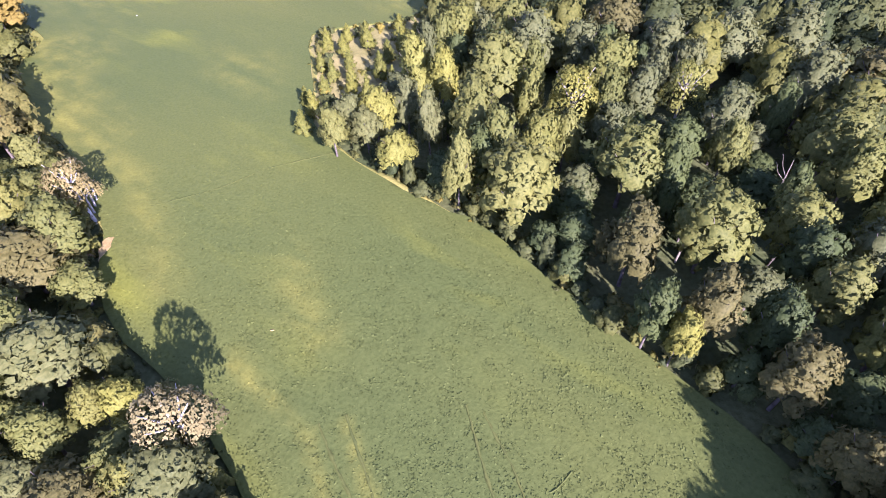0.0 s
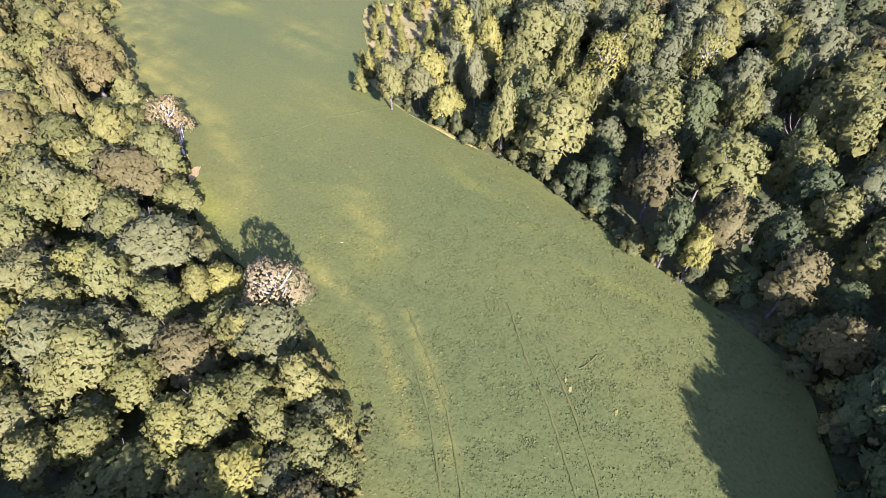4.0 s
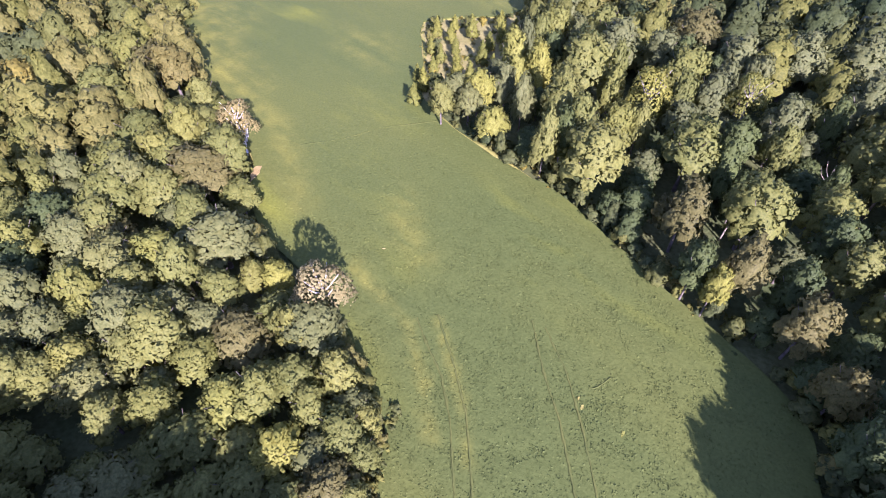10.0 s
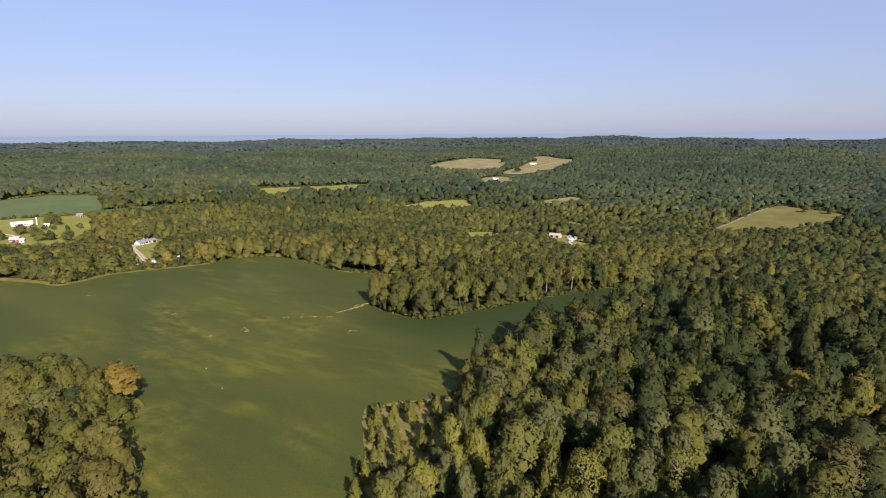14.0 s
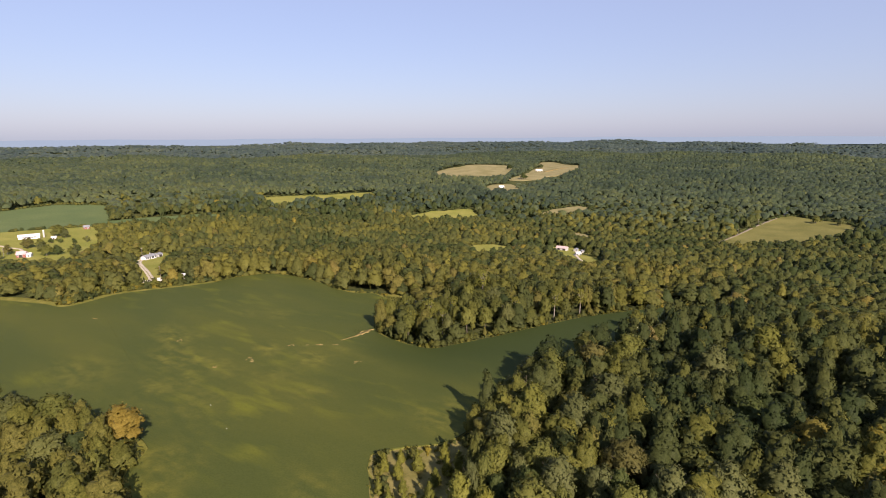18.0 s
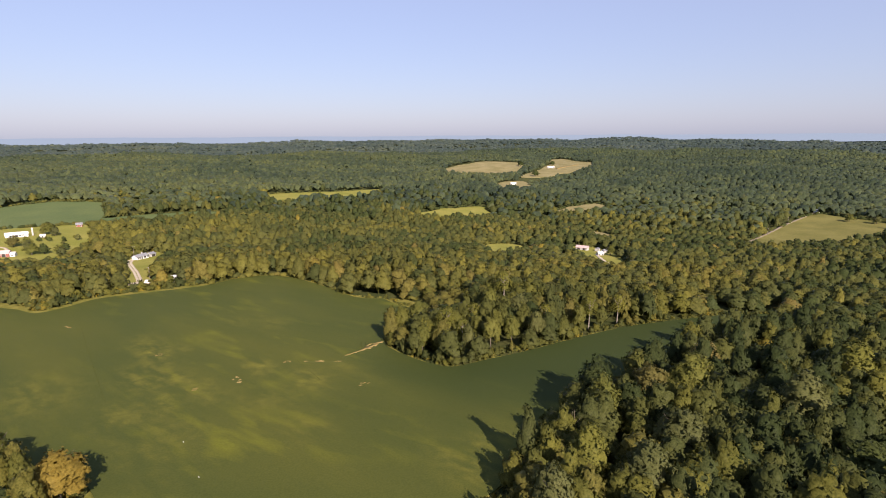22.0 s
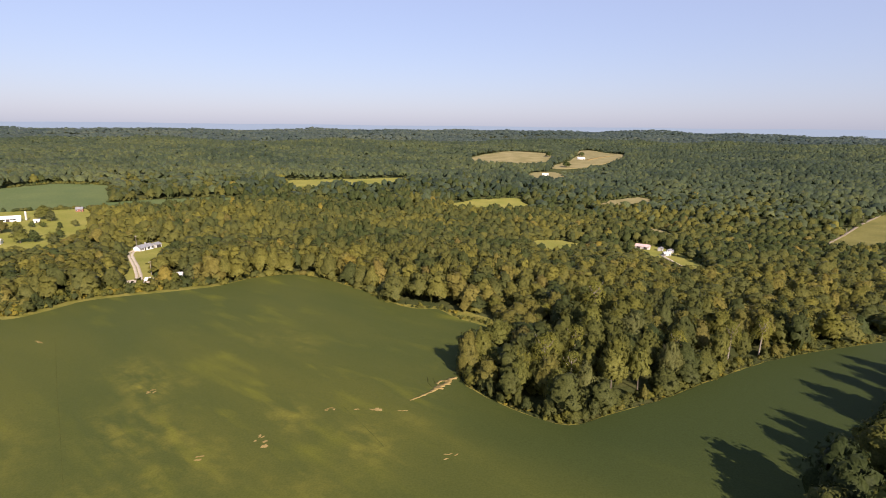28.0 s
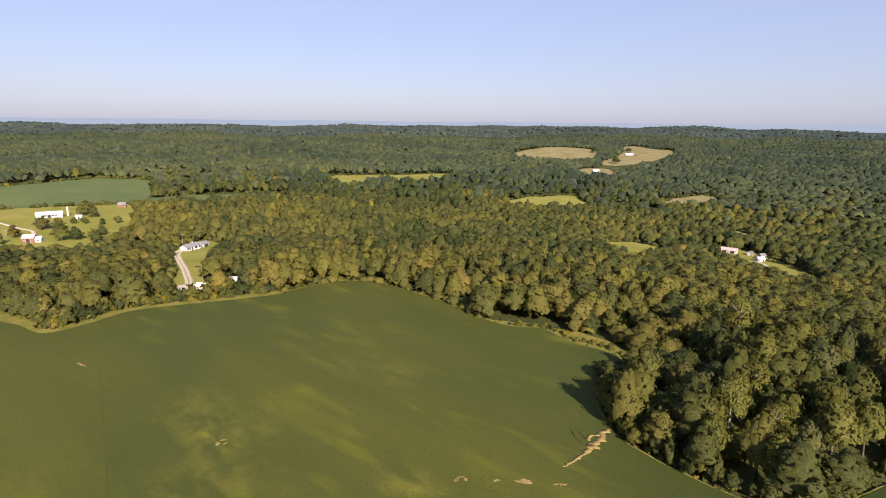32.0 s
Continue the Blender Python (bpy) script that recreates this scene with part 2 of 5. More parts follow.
def crop_material():
    """Soybean leaves: dark green, with yellow plants where the mesh's own value says so, and streaks along the drilling."""
    m, n, l, b = nodes_of("soybean_leaves", 0.75)
    a = n.new("ShaderNodeAttribute")
    a.attribute_name = "yellowed"
    big = noise_of(n, l, 0.022, 5, (-38, 0.35, 1.3))
    c = mixed(n, l, level(n, l, big, 0.42, 0.66), (0.065, 0.077, 0.018), (0.088, 0.093, 0.019))
    mid = noise_of(n, l, 0.3, 4)
    y = n.new("ShaderNodeMath")
    y.operation = "MULTIPLY"
    l.new(a.outputs["Fac"], y.inputs[0])
    patchy = n.new("ShaderNodeMath")
    patchy.operation = "MULTIPLY"
    l.new(level(n, l, mid, 0.2, 0.62), patchy.inputs[0])
    l.new(level(n, l, noise_of(n, l, 0.16, 5, (STREAKS, 0.45, 1.5)), 0.36, 0.58), patchy.inputs[1])
    l.new(patchy.outputs[0], y.inputs[1])
    c = mixed(n, l, y.outputs[0], c, (0.200, 0.178, 0.029))
    c = mixed(n, l, level(n, l, a.outputs["Fac"], -1.0, 0.0), (0.040, 0.054, 0.015), c)
    streak = n.new("ShaderNodeMath")
    streak.operation = "MULTIPLY"
    l.new(level(n, l, noise_of(n, l, 0.085, 4, (STREAKS, 0.4, 1.5)), 0.52, 0.72), streak.inputs[0])
    l.new(level(n, l, noise_of(n, l, 0.016, 3), 0.42, 0.62), streak.inputs[1])
    lush = n.new("ShaderNodeMath")
    lush.operation = "MULTIPLY"
    l.new(streak.outputs[0], lush.inputs[0])
    l.new(level(n, l, a.outputs["Fac"], -1.0, 0.0), lush.inputs[1])
    c = mixed(n, l, lush.outputs[0], c, (0.140, 0.142, 0.018))
    fine = noise_of(n, l, 2.2, 6)
    dots = level(n, l, fine, 0.30, 0.62)
    c = mixed(n, l, dots, mixed(n, l, 1.0, c, (0.80, 0.82, 0.78), "MULTIPLY"), c)
    l.new(c, b.inputs["Base Color"])
    bumped(n, l, b, fine, 0.35, 0.2)
    return m


FLOOR, CROP = ground_material(), crop_material()

# ---- the lie of the land ----
HILLS = [(0, 0, 1), (0, -80, 2.5), (10, 50, 0), (-25, 125, 0), (70, 90, 1), (-95, 203, -5), (-60, 235, -6), (-19, 221, -5.5),
         (-225, 296, -10), (-150, 378, -11.5), (51, 275, -9), (150, 290, -14), (-280, 448, -17), (101, 583, -36), (-420, 495, -11),
         (-600, 640, -6), (450, 790, -34), (190, 1480, -4), (700, 1500, 2), (-600, 1450, 4), (-200, 900, -14), (320, 560, -38)]
FAR_HILLS = [(0, 2500, 20), (2000, 2500, 12), (-2000, 2500, 22), (0, 4700, 48), (3300, 3300, 42), (-3300, 3300, 38), (350, 60, -8),
             (-350, 60, -6), (-1000, -300, 0), (1000, -300, -5), (0, -900, 0), (1500, 900, -5), (-1500, 900, 8), (4500, 0, 40),
             (-4500, 0, 40), (0, -4500, 40)]


def bend(r2):
    return 0.5 * r2 * np.log(r2 + 1e-9)


HP = np.array(HILLS + FAR_HILLS, float) * (0.01, 0.01, 1)
_k = bend(((HP[:, None, :2] - HP[None, :, :2]) ** 2).sum(-1)) + 0.3 * np.eye(len(HP))
_p = np.c_[np.ones(len(HP)), HP[:, :2]]
HW = np.linalg.solve(np.block([[_k, _p], [_p.T, np.zeros((3, 3))]]), np.r_[HP[:, 2], 0, 0, 0])


def raw_height(x, y):
    u, v = np.asarray(x, float) / 100, np.asarray(y, float) / 100
    s = HW[-3] + HW[-2] * u + HW[-1] * v
    for w, (a, b, _) in zip(HW, HP):
        s = s + w * bend((u - a) ** 2 + (v - b) ** 2)
    far = np.clip((np.hypot(u, v) - 8) / 12, 0, 1)
    roll = np.sin(u * 0.55 + 1.3 * np.sin(v * 0.31)) * np.sin(v * 0.62 + 0.9 * np.sin(u * 0.27 + 1)) + 0.5 * np.sin(u * 1.4 + v * 0.7) * np.sin(v * 1.1 - u * 0.5)
    rim = np.clip((np.hypot(u, v) - 17) / 8, 0, 1)
    ridges = np.sin(u * 0.21 + 1.7 * np.sin(v * 0.13 + 0.6)) * np.sin(v * 0.34 + 0.8 * np.sin(u * 0.11))
    return s + far * 9 * roll + rim * 9 * ridges - np.clip(np.hypot(u, v) - 44, 0, 30) * 6


AX = np.sinh(np.linspace(-6.1, 6.1, 181)) / np.sinh(6.1) * 4700
AX = np.sign(AX) * np.maximum(np.abs(AX), np.abs(np.linspace(-1, 1, 181)) * 900)
GZ = raw_height(*np.meshgrid(AX, AX, indexing="ij"))


def height(x, y):
    """Height of the ground sheet, between its grid points."""
    x, y = np.clip(np.asarray(x, float), -4690, 4690), np.clip(np.asarray(y, float), -4690, 4690)
    i, j = np.clip(np.searchsorted(AX, x) - 1, 0, 179), np.clip(np.searchsorted(AX, y) - 1, 0, 179)
    a, b = (x - AX[i]) / (AX[i + 1] - AX[i]), (y - AX[j]) / (AX[j + 1] - AX[j])
    return GZ[i, j] * (1 - a) * (1 - b) + GZ[i + 1, j] * a * (1 - b) + GZ[i, j + 1] * (1 - a) * b + GZ[i + 1, j + 1] * a * b


# ---- mesh helpers ----


def mesh_of(name, pieces, material, values=None, smooth=False, normals=None):
    """One mesh from (vertices, faces) arrays; values: name and one number a vertex; normals: one a vertex."""
    me = bpy.data.meshes.new(name)
    vs, loops, sizes, at = [], [], [], 0
    for v, f in pieces:
        f = np.asarray(f, np.int32)
        vs.append(np.asarray(v, np.float32))
        loops.append((f + at).ravel())
        sizes.append(np.full(len(f), f.shape[1], np.int32))
        at += len(v)
    vs, loops, sizes = np.concatenate(vs), np.concatenate(loops), np.concatenate(sizes)
    me.vertices.add(len(vs))
    me.vertices.foreach_set("co", vs.ravel())
    me.loops.add(len(loops))
    me.loops.foreach_set("vertex_index", loops)
    me.polygons.add(len(sizes))
    me.polygons.foreach_set("loop_start", np.r_[0, np.cumsum(sizes)[:-1]].astype(np.int32))
    me.update(calc_edges=True)
    if not smooth:
        me.shade_flat()
    if values:
        a = me.attributes.new(values[0], "FLOAT", "POINT")
        a.data.foreach_set("value", np.asarray(values[1], np.float32))
    me.materials.append(material)
    me.validate()
    if normals is not None:
        me.normals_split_custom_set_from_vertices(np.asarray(normals, np.float32))
    return me


def part(name, me, parent, label=""):
    ob = new(name, me)
    ob.parent = parent
    return tagged(ob, label)


def box(sx, sy, sz, x=0, y=0, z=0):
    """A block that stands on z with its edges broken."""
    bm = bmesh.new()
    bmesh.ops.create_cube(bm, size=1)
    bmesh.ops.scale(bm, vec=(sx, sy, sz), verts=bm.verts)
    bmesh.ops.translate(bm, vec=(x, y, z + sz / 2), verts=bm.verts)
    bmesh.ops.bevel(bm, geom=bm.edges, offset=min(sx, sy, sz) * 0.04, segments=1, affect="EDGES")
    return bm


def from_bm(name, bm, material):
    me = bpy.data.meshes.new(name)
    bm.to_mesh(me)
    bm.free()
    me.materials.append(material)
    return me


def tube(points, radii, sides=7):
    """A tapered limb through points."""
    vs, fs = [], []
    for k, (p, r) in enumerate(zip(points, radii)):
        p = np.array(p, float)
        d = np.array(points[min(k + 1, len(points) - 1)], float) - np.array(points[max(k - 1, 0)], float)
        d /= np.linalg.norm(d)
        a = np.cross(d, (0.3, 0.9, 0.1))
        a /= np.linalg.norm(a)
        b = np.cross(d, a)
        for s in range(sides):
            w = 2 * math.pi * s / sides
            vs.append(p + r * (math.cos(w) * a + math.sin(w) * b))
    for k in range(len(points) - 1):
        for s in range(sides):
            t = (s + 1) % sides
            fs.append((k * sides + s, k * sides + t, k * sides + sides + t, k * sides + sides + s))
    return np.array(vs), np.array(fs)


GR = (1 + 5**0.5) / 2
ICO_V = np.array([(-1, GR, 0), (1, GR, 0), (-1, -GR, 0), (1, -GR, 0), (0, -1, GR), (0, 1, GR), (0, -1, -GR), (0, 1, -GR), (GR, 0, -1), (GR, 0, 1), (-GR, 0, -1), (-GR, 0, 1)]) / np.hypot(1, GR)
ICO_F = np.array([(0, 11, 5), (0, 5, 1), (0, 1, 7), (0, 7, 10), (0, 10, 11), (1, 5, 9), (5, 11, 4), (11, 10, 2), (10, 7, 6), (7, 1, 8), (3, 9, 4), (3, 4, 2), (3, 2, 6), (3, 6, 8), (3, 8, 9), (4, 9, 5), (2, 4, 11), (6, 2, 10), (8, 6, 7), (9, 8, 1)])


def sprays(r, places, ways, size, loose=0.7):
    """Small bent leaf sprays at places, facing ways."""
    n = len(places)
    ways = ways + r.normal(0, loose, (n, 3))
    ways /= np.linalg.norm(ways, axis=1, keepdims=True)
    a = np.cross(ways, r.normal(0, 1, (n, 3)))
    a /= np.linalg.norm(a, axis=1, keepdims=True)
    b = np.cross(ways, a)
    s = (size * r.uniform(0.6, 1.4, n))[:, None]
    t = s * r.uniform(0.9, 1.5, n)[:, None]
    v = np.stack([places - a * s - b * t * 0.4, places + a * s * 0.9 - b * t * 0.4 + ways * s * 0.2, places + b * t + ways * s * 0.15], 1)
    return v.reshape(-1, 3), np.arange(3 * n).reshape(-1, 3)


def outward(v):
    return v / np.maximum(np.linalg.norm(v, axis=1, keepdims=True), 1e-6)


def foliage(r, wide, low, high, lobes, tufts, size, blades, form="dome", core=0.74, blade=0.42, gap=0.8, loose=0, soft=0.5, rough=0.14, plump=0.33):
    """A crown of lobes set with rounded tufts of leaves, ragged with single sprays: vertices, faces, normals.
    form: dome, spire or cone; size: a tuft's radius; blades: sprays to a tuft; loose: sprays set on the lobes."""
    k = np.arange(lobes) + 0.5
    turn = k * 2.39996 + r.uniform(0, 6) + r.normal(0, 0.3, lobes)
    tall = high - low
    if form == "cone":
        lift = k / lobes
        ring = 0.6 * (1 - lift) * r.uniform(0.8, 1.1, lobes)
        rad = wide * (0.27 - 0.19 * lift)
        rise = 0.12 + 0.84 * lift
        long = np.full(lobes, 1.1)
    elif form == "spire":
        lift = k / lobes
        ring = (0.62 * (1 - lift**1.7) + 0.05) * r.uniform(0.65, 1.15, lobes)
        rad = wide * (0.255 - 0.12 * lift) * r.uniform(0.8, 1.2, lobes)
        rise = 0.16 + 0.76 * lift
        long = r.uniform(1.15, 1.6, lobes)
    else:
        lift = 1 - k / lobes
        ring = 0.68 * np.sqrt(np.clip(1 - lift**1.6, 0.02, 1)) * r.uniform(0.8, 1.12, lobes)
        rad = wide * r.uniform(0.15, 0.235, lobes) * min(1.15, (16 / lobes) ** 0.5)
        rise = 0.24 + 0.58 * lift + r.normal(0, 0.05, lobes)
        long = r.uniform(0.8, 1.05, lobes)
    oval = 1 + 0.16 * np.cos(2 * turn + r.uniform(0, 6))
    c = np.c_[ring * oval * np.cos(turn) * wide / 2, ring * oval * np.sin(turn) * wide / 2, np.minimum(low + rise * tall, high - rad * long * 0.9)]
    form3 = np.c_[np.ones(lobes), np.ones(lobes), long]
    mid, span = np.array((0, 0, low + tall * 0.2)), np.array((wide / 2, wide / 2, tall * 0.8))
    vs, fs, ns, at = [], [], [], 0

    def put(v, f, n):
        """The light sees the tuft, and still more the whole crown's rounding."""
        nonlocal at
        whole = outward((v - mid) / span * (1, 1, 0.8) + (0, 0, 0.12))
        vs.append(v), fs.append(f + at), ns.append(outward(whole * soft + outward(n) * (1 - soft) + (0, 0, 0.1) + r.normal(0, rough, v.shape)))
        at += len(v)

    up = ICO_F[ICO_V[ICO_F].mean(1)[:, 2] > -0.4]
    for p, q, g in zip(c, rad, form3):
        if core > 0.2:
            put(p + ICO_V * (q * core * r.uniform(0.8, 1.1, 12))[:, None] * g, up, ICO_V)
    if core > 0.5:
        put(ICO_V * r.uniform(0.85, 1.1, (12, 1)) * (wide * plump, wide * plump, tall * (plump + 0.07)) + (0, 0, low + tall * 0.46), up, ICO_V)

    def spots(many, near, far):
        pick = r.choice(lobes, many, p=rad**2 / (rad**2).sum())
        d = outward(r.normal(0, 1, (many, 3)))
        d[:, 2] = np.where(d[:, 2] < -0.35, -d[:, 2], d[:, 2])
        p = c[pick] + d * form3[pick] * (rad[pick] * r.uniform(near, far, many))[:, None]
        free = ~((np.linalg.norm((p[:, None] - c[None]) / form3[None], axis=2) < rad[None] * 0.8).any(1))
        return p[free], d[free]

    def spray(o, e, n, t):
        """Single bent leaf sprays at o, facing e."""
        many = len(o)
        u = outward(np.cross(e, r.normal(0, 1, (many, 3))))
        u2 = np.cross(e, u)
        t = (t * r.uniform(0.7, 1.4, many))[:, None]
        tri = np.stack([o - u * t - u2 * t * 0.5, o + u * t - u2 * t * 0.5 + e * t * 0.25, o + u2 * t * 1.1 - e * t * 0.15], 1)
        put(tri.reshape(-1, 3), np.arange(3 * many).reshape(-1, 3), np.repeat(n, 3, 0))

    if loose:
        p, d = spots(loose * 3, 0.8, 1.16)
        p, d = p[:loose], d[:loose]
        spray(p, outward(d + r.normal(0, 0.45, d.shape)), d, blade * size)
    if tufts:
        p, d = spots(tufts * 14, 0.84, 1.06)
        kept = []
        for j in range(len(p)):
            if len(kept) >= tufts:
                break
            if not kept or (np.linalg.norm(p[kept] - p[j], axis=1) > size * gap * 1.25).all():
                kept.append(j)
        for j in kept:
            q = size * r.uniform(0.65, 1.35)
            w = d[j]
            if core > 0.2:
                body = ICO_V * (q * r.uniform(0.5, 1.0, 12))[:, None]
                put(p[j] + body - np.outer(body @ w, w) * 0.35, ICO_F[(ICO_V[ICO_F].mean(1) @ w) > -0.15], ICO_V + w * 0.6)
            e = outward(r.normal(0, 1, (blades, 3)) + w * 0.75 + (0, 0, 0.2))
            spray(p[j] + e * (q * r.uniform(0.6, 1.45, blades))[:, None], outward(e + r.normal(0, 0.3, e.shape)), outward(e + w), q * blade)
    return np.concatenate(vs), np.concatenate(fs), np.concatenate(ns)


def trunk_of(r, low, high, thick, limbs=4, reach=2.2, sides=7):
    lean = r.normal(0, 0.25, 2)
    top = low + (high - low) * 0.72
    pts = [(0, 0, -0.4), (lean[0] * 0.3, lean[1] * 0.3, low * 0.6), (lean[0], lean[1], low + (high - low) * 0.3), (lean[0] * 1.5, lean[1] * 1.5, top)]
    out = [tube(pts, [thick * 1.25, thick, thick * 0.72, thick * 0.25], sides)]
    for k in range(limbs):
        w, z = 6.283 * k / limbs + r.uniform(-0.4, 0.4), low + (high - low) * r.uniform(0.1, 0.45)
        e = reach * r.uniform(0.8, 1.2)
        out.append(tube([(lean[0], lean[1], z), (math.cos(w) * e * 0.5, math.sin(w) * e * 0.5, z + e * 0.45), (math.cos(w) * e, math.sin(w) * e, z + e * 1.1)], [thick * 0.45, thick * 0.32, thick * 0.12], 5))
    return out


# ---- the plan: open land and woods ----
RIGHT_EDGE = [(34, -110), (36, -40), (35, 6), (36, 13), (36, 20), (31, 27), (26, 33), (20, 40), (12, 50), (3, 61), (-7, 69), (-18, 79), (-25, 89), (-27, 101),
              (-29, 112), (-31, 126), (-22, 130), (-9, 134), (2, 148), (12, 164), (24, 184), (36, 200), (52, 215), (72, 232), (92, 254), (118, 279), (145, 299), (172, 314)]
POINT_EDGE = [(176, 324), (154, 319), (132, 315), (96, 296), (64, 277), (34, 254), (10, 235), (-7, 224), (-19, 217), (-33, 225), (-46, 239), (-50, 252), (-49, 270), (-42, 287), (-38, 297)]
FAR_EDGE = [(-52, 309), (-62, 322), (-70, 321), (-83, 328), (-104, 351), (-129, 371), (-148, 379), (-168, 368), (-178, 350), (-195, 338), (-226, 320), (-233, 303), (-241, 289), (-262, 297), (-300, 305), (-345, 300)]
LEFT_EDGE = [(-350, 210), (-330, 165), (-230, 172), (-180, 165), (-150, 153), (-125, 145), (-108, 139), (-98, 130), (-97, 119), (-93, 104), (-81, 92), (-67, 80), (-58, 67), (-53, 60), (-50, 51), (-44, 42),
             (-31, 31), (-23, 22), (-17, 13), (-15, 4), (-14, -40), (-18, -110)]


def smoothed(points, step, wobble=0.0):
    """A closed outline through points, in even steps, with a slight wobble."""
    p = np.array(points, float)
    a, b, c = np.roll(p, 1, 0), np.roll(p, -1, 0), np.roll(p, -2, 0)
    out = []
    for k in range(len(p)):
        n = max(1, int(np.linalg.norm(b[k] - p[k]) / step))
        t = (np.arange(n) / n)[:, None]
        out.append(0.5 * (2 * p[k] + (b[k] - a[k]) * t + (2 * a[k] - 5 * p[k] + 4 * b[k] - c[k]) * t**2 + (3 * p[k] - a[k] - 3 * b[k] + c[k]) * t**3))
    out = np.concatenate(out)
    return out + rng.normal(0, wobble, out.shape) if wobble else out


def inside(poly, x, y):
    poly = np.asarray(poly, float)
    x, y = np.asarray(x, float), np.asarray(y, float)
    hit = np.zeros(x.shape, bool)
    for (ax, ay), (bx, by) in zip(poly, np.roll(poly, -1, 0)):
        if ay == by:
            continue
        hit ^= ((ay > y) != (by > y)) & (x < (bx - ax) * (y - ay) / (by - ay) + ax)
    return hit


FIELD = smoothed(RIGHT_EDGE + POINT_EDGE + FAR_EDGE + LEFT_EDGE, 3.0, 0.15)
SCRUB = [(-31, 127), (-29, 110), (-27, 90), (-20, 86), (-12, 90), (-9, 104), (-6, 116), (-3, 126), (-3, 136), (-20, 131)]
WEED_BAND = [(-345, 308), (-300, 312), (-273, 305), (-257, 301), (-247, 303), (-236, 314), (-226, 336), (-218, 347), (-204, 345), (-186, 350), (-178, 349), (-195, 337), (-222, 321), (-232, 301), (-241, 290), (-262, 296), (-300, 304)]
GRASS_POINT = [(-82, 327), (-66, 314), (-55, 300), (-44, 290), (-36, 288), (-35, 302), (-40, 314), (-55, 324), (-70, 328)]
HOUSE_YARD = [(-293, 448), (-291, 478), (-272, 474), (-266, 446), (-249, 408), (-230, 375), (-214, 358), (-208, 342), (-219, 338), (-232, 350), (-239, 360), (-256, 392), (-283, 430)]
FARM_LAWN = [(-470, 560), (-430, 592), (-400, 560), (-366, 507), (-350, 462), (-340, 440), (-372, 418), (-395, 412), (-445, 440), (-520, 470), (-520, 510)]
LEFT_CROP = [(-640, 560), (-625, 640), (-604, 700), (-585, 745), (-516, 748), (-440, 640), (-430, 596), (-470, 566), (-520, 512), (-600, 500)]
STRIP_CROP = [(-436, 630), (-386, 686), (-330, 712), (-316, 682), (-357, 636), (-425, 598)]
RED_ROOF_YARD = [(92, 600), (98, 560), (103, 520), (108, 478), (124, 478), (132, 520), (134, 570), (124, 604)]
PASTURE = [(288, 626), (380, 731), (472, 815), (503, 795), (522, 745), (492, 688), (426, 650), (345, 632)]
FAR_PASTURE = [(-80, 1420), (0, 1560), (125, 1620), (110, 1420), (24, 1310), (-50, 1310)]
HILL_PASTURE = [(105, 1290), (180, 1480), (255, 1770), (345, 1660), (280, 1470), (180, 1290)]
LOW_CLEARING = [(40, 1090), (56, 1180), (100, 1190), (104, 1090)]
GREEN_PASTURE = [(-325, 890), (-237, 945), (-180, 985), (-172, 920), (-250, 845), (-285, 795)]
COTTAGE_YARD = [(-217, 360), (-217, 370), (-200, 372), (-199, 362)]
GLADE_A = [(-78, 776), (-50, 826), (12, 856), (10, 795), (-54, 740)]
GLADE_B = [(128, 870), (197, 925), (188, 868), (122, 832)]
GLADE_C = [(4, 575), (31, 600), (48, 566), (10, 522)]
GLADE_D = [(130, 706), (153, 696), (160, 655), (132, 664)]


def ragged(poly, amount):
    """An outline with bays and spurs."""
    p = smoothed(poly, 7)
    c, k = p.mean(0), np.linspace(0, 2 * math.pi, len(p), endpoint=False)
    w = sum(rng.uniform(0.3, 1) / m**0.6 * np.sin(m * k + rng.uniform(0, 6)) for m in (3, 5, 8, 13))
    return [tuple(q) for q in c + (p - c) * (1 + amount * w)[:, None]]


FAR_PASTURE, HILL_PASTURE, GREEN_PASTURE, PASTURE, GLADE_A, GLADE_B, GLADE_C, GLADE_D, STRIP_CROP = [ragged(p, a) for p, a in (
    (FAR_PASTURE, 0.10), (HILL_PASTURE, 0.16), (GREEN_PASTURE, 0.16), (PASTURE, 0.05), (GLADE_A, 0.16), (GLADE_B, 0.16), (GLADE_C, 0.16), (GLADE_D, 0.16), (STRIP_CROP, 0.05))]
OPEN = [FIELD, WEED_BAND, SCRUB, COTTAGE_YARD, GRASS_POINT, HOUSE_YARD, FARM_LAWN, LEFT_CROP, STRIP_CROP, RED_ROOF_YARD, PASTURE, FAR_PASTURE, HILL_PASTURE, LOW_CLEARING,
        GREEN_PASTURE, GLADE_A, GLADE_B, GLADE_C, GLADE_D]
VIEWED = [HILL_PASTURE, HOUSE_YARD, FARM_LAWN, RED_ROOF_YARD, SCRUB]
CLEARINGS = [SCRUB, HOUSE_YARD, FARM_LAWN, LEFT_CROP, STRIP_CROP, RED_ROOF_YARD, PASTURE, FAR_PASTURE, HILL_PASTURE, LOW_CLEARING, GREEN_PASTURE, GLADE_A, GLADE_B, GLADE_C, GLADE_D]


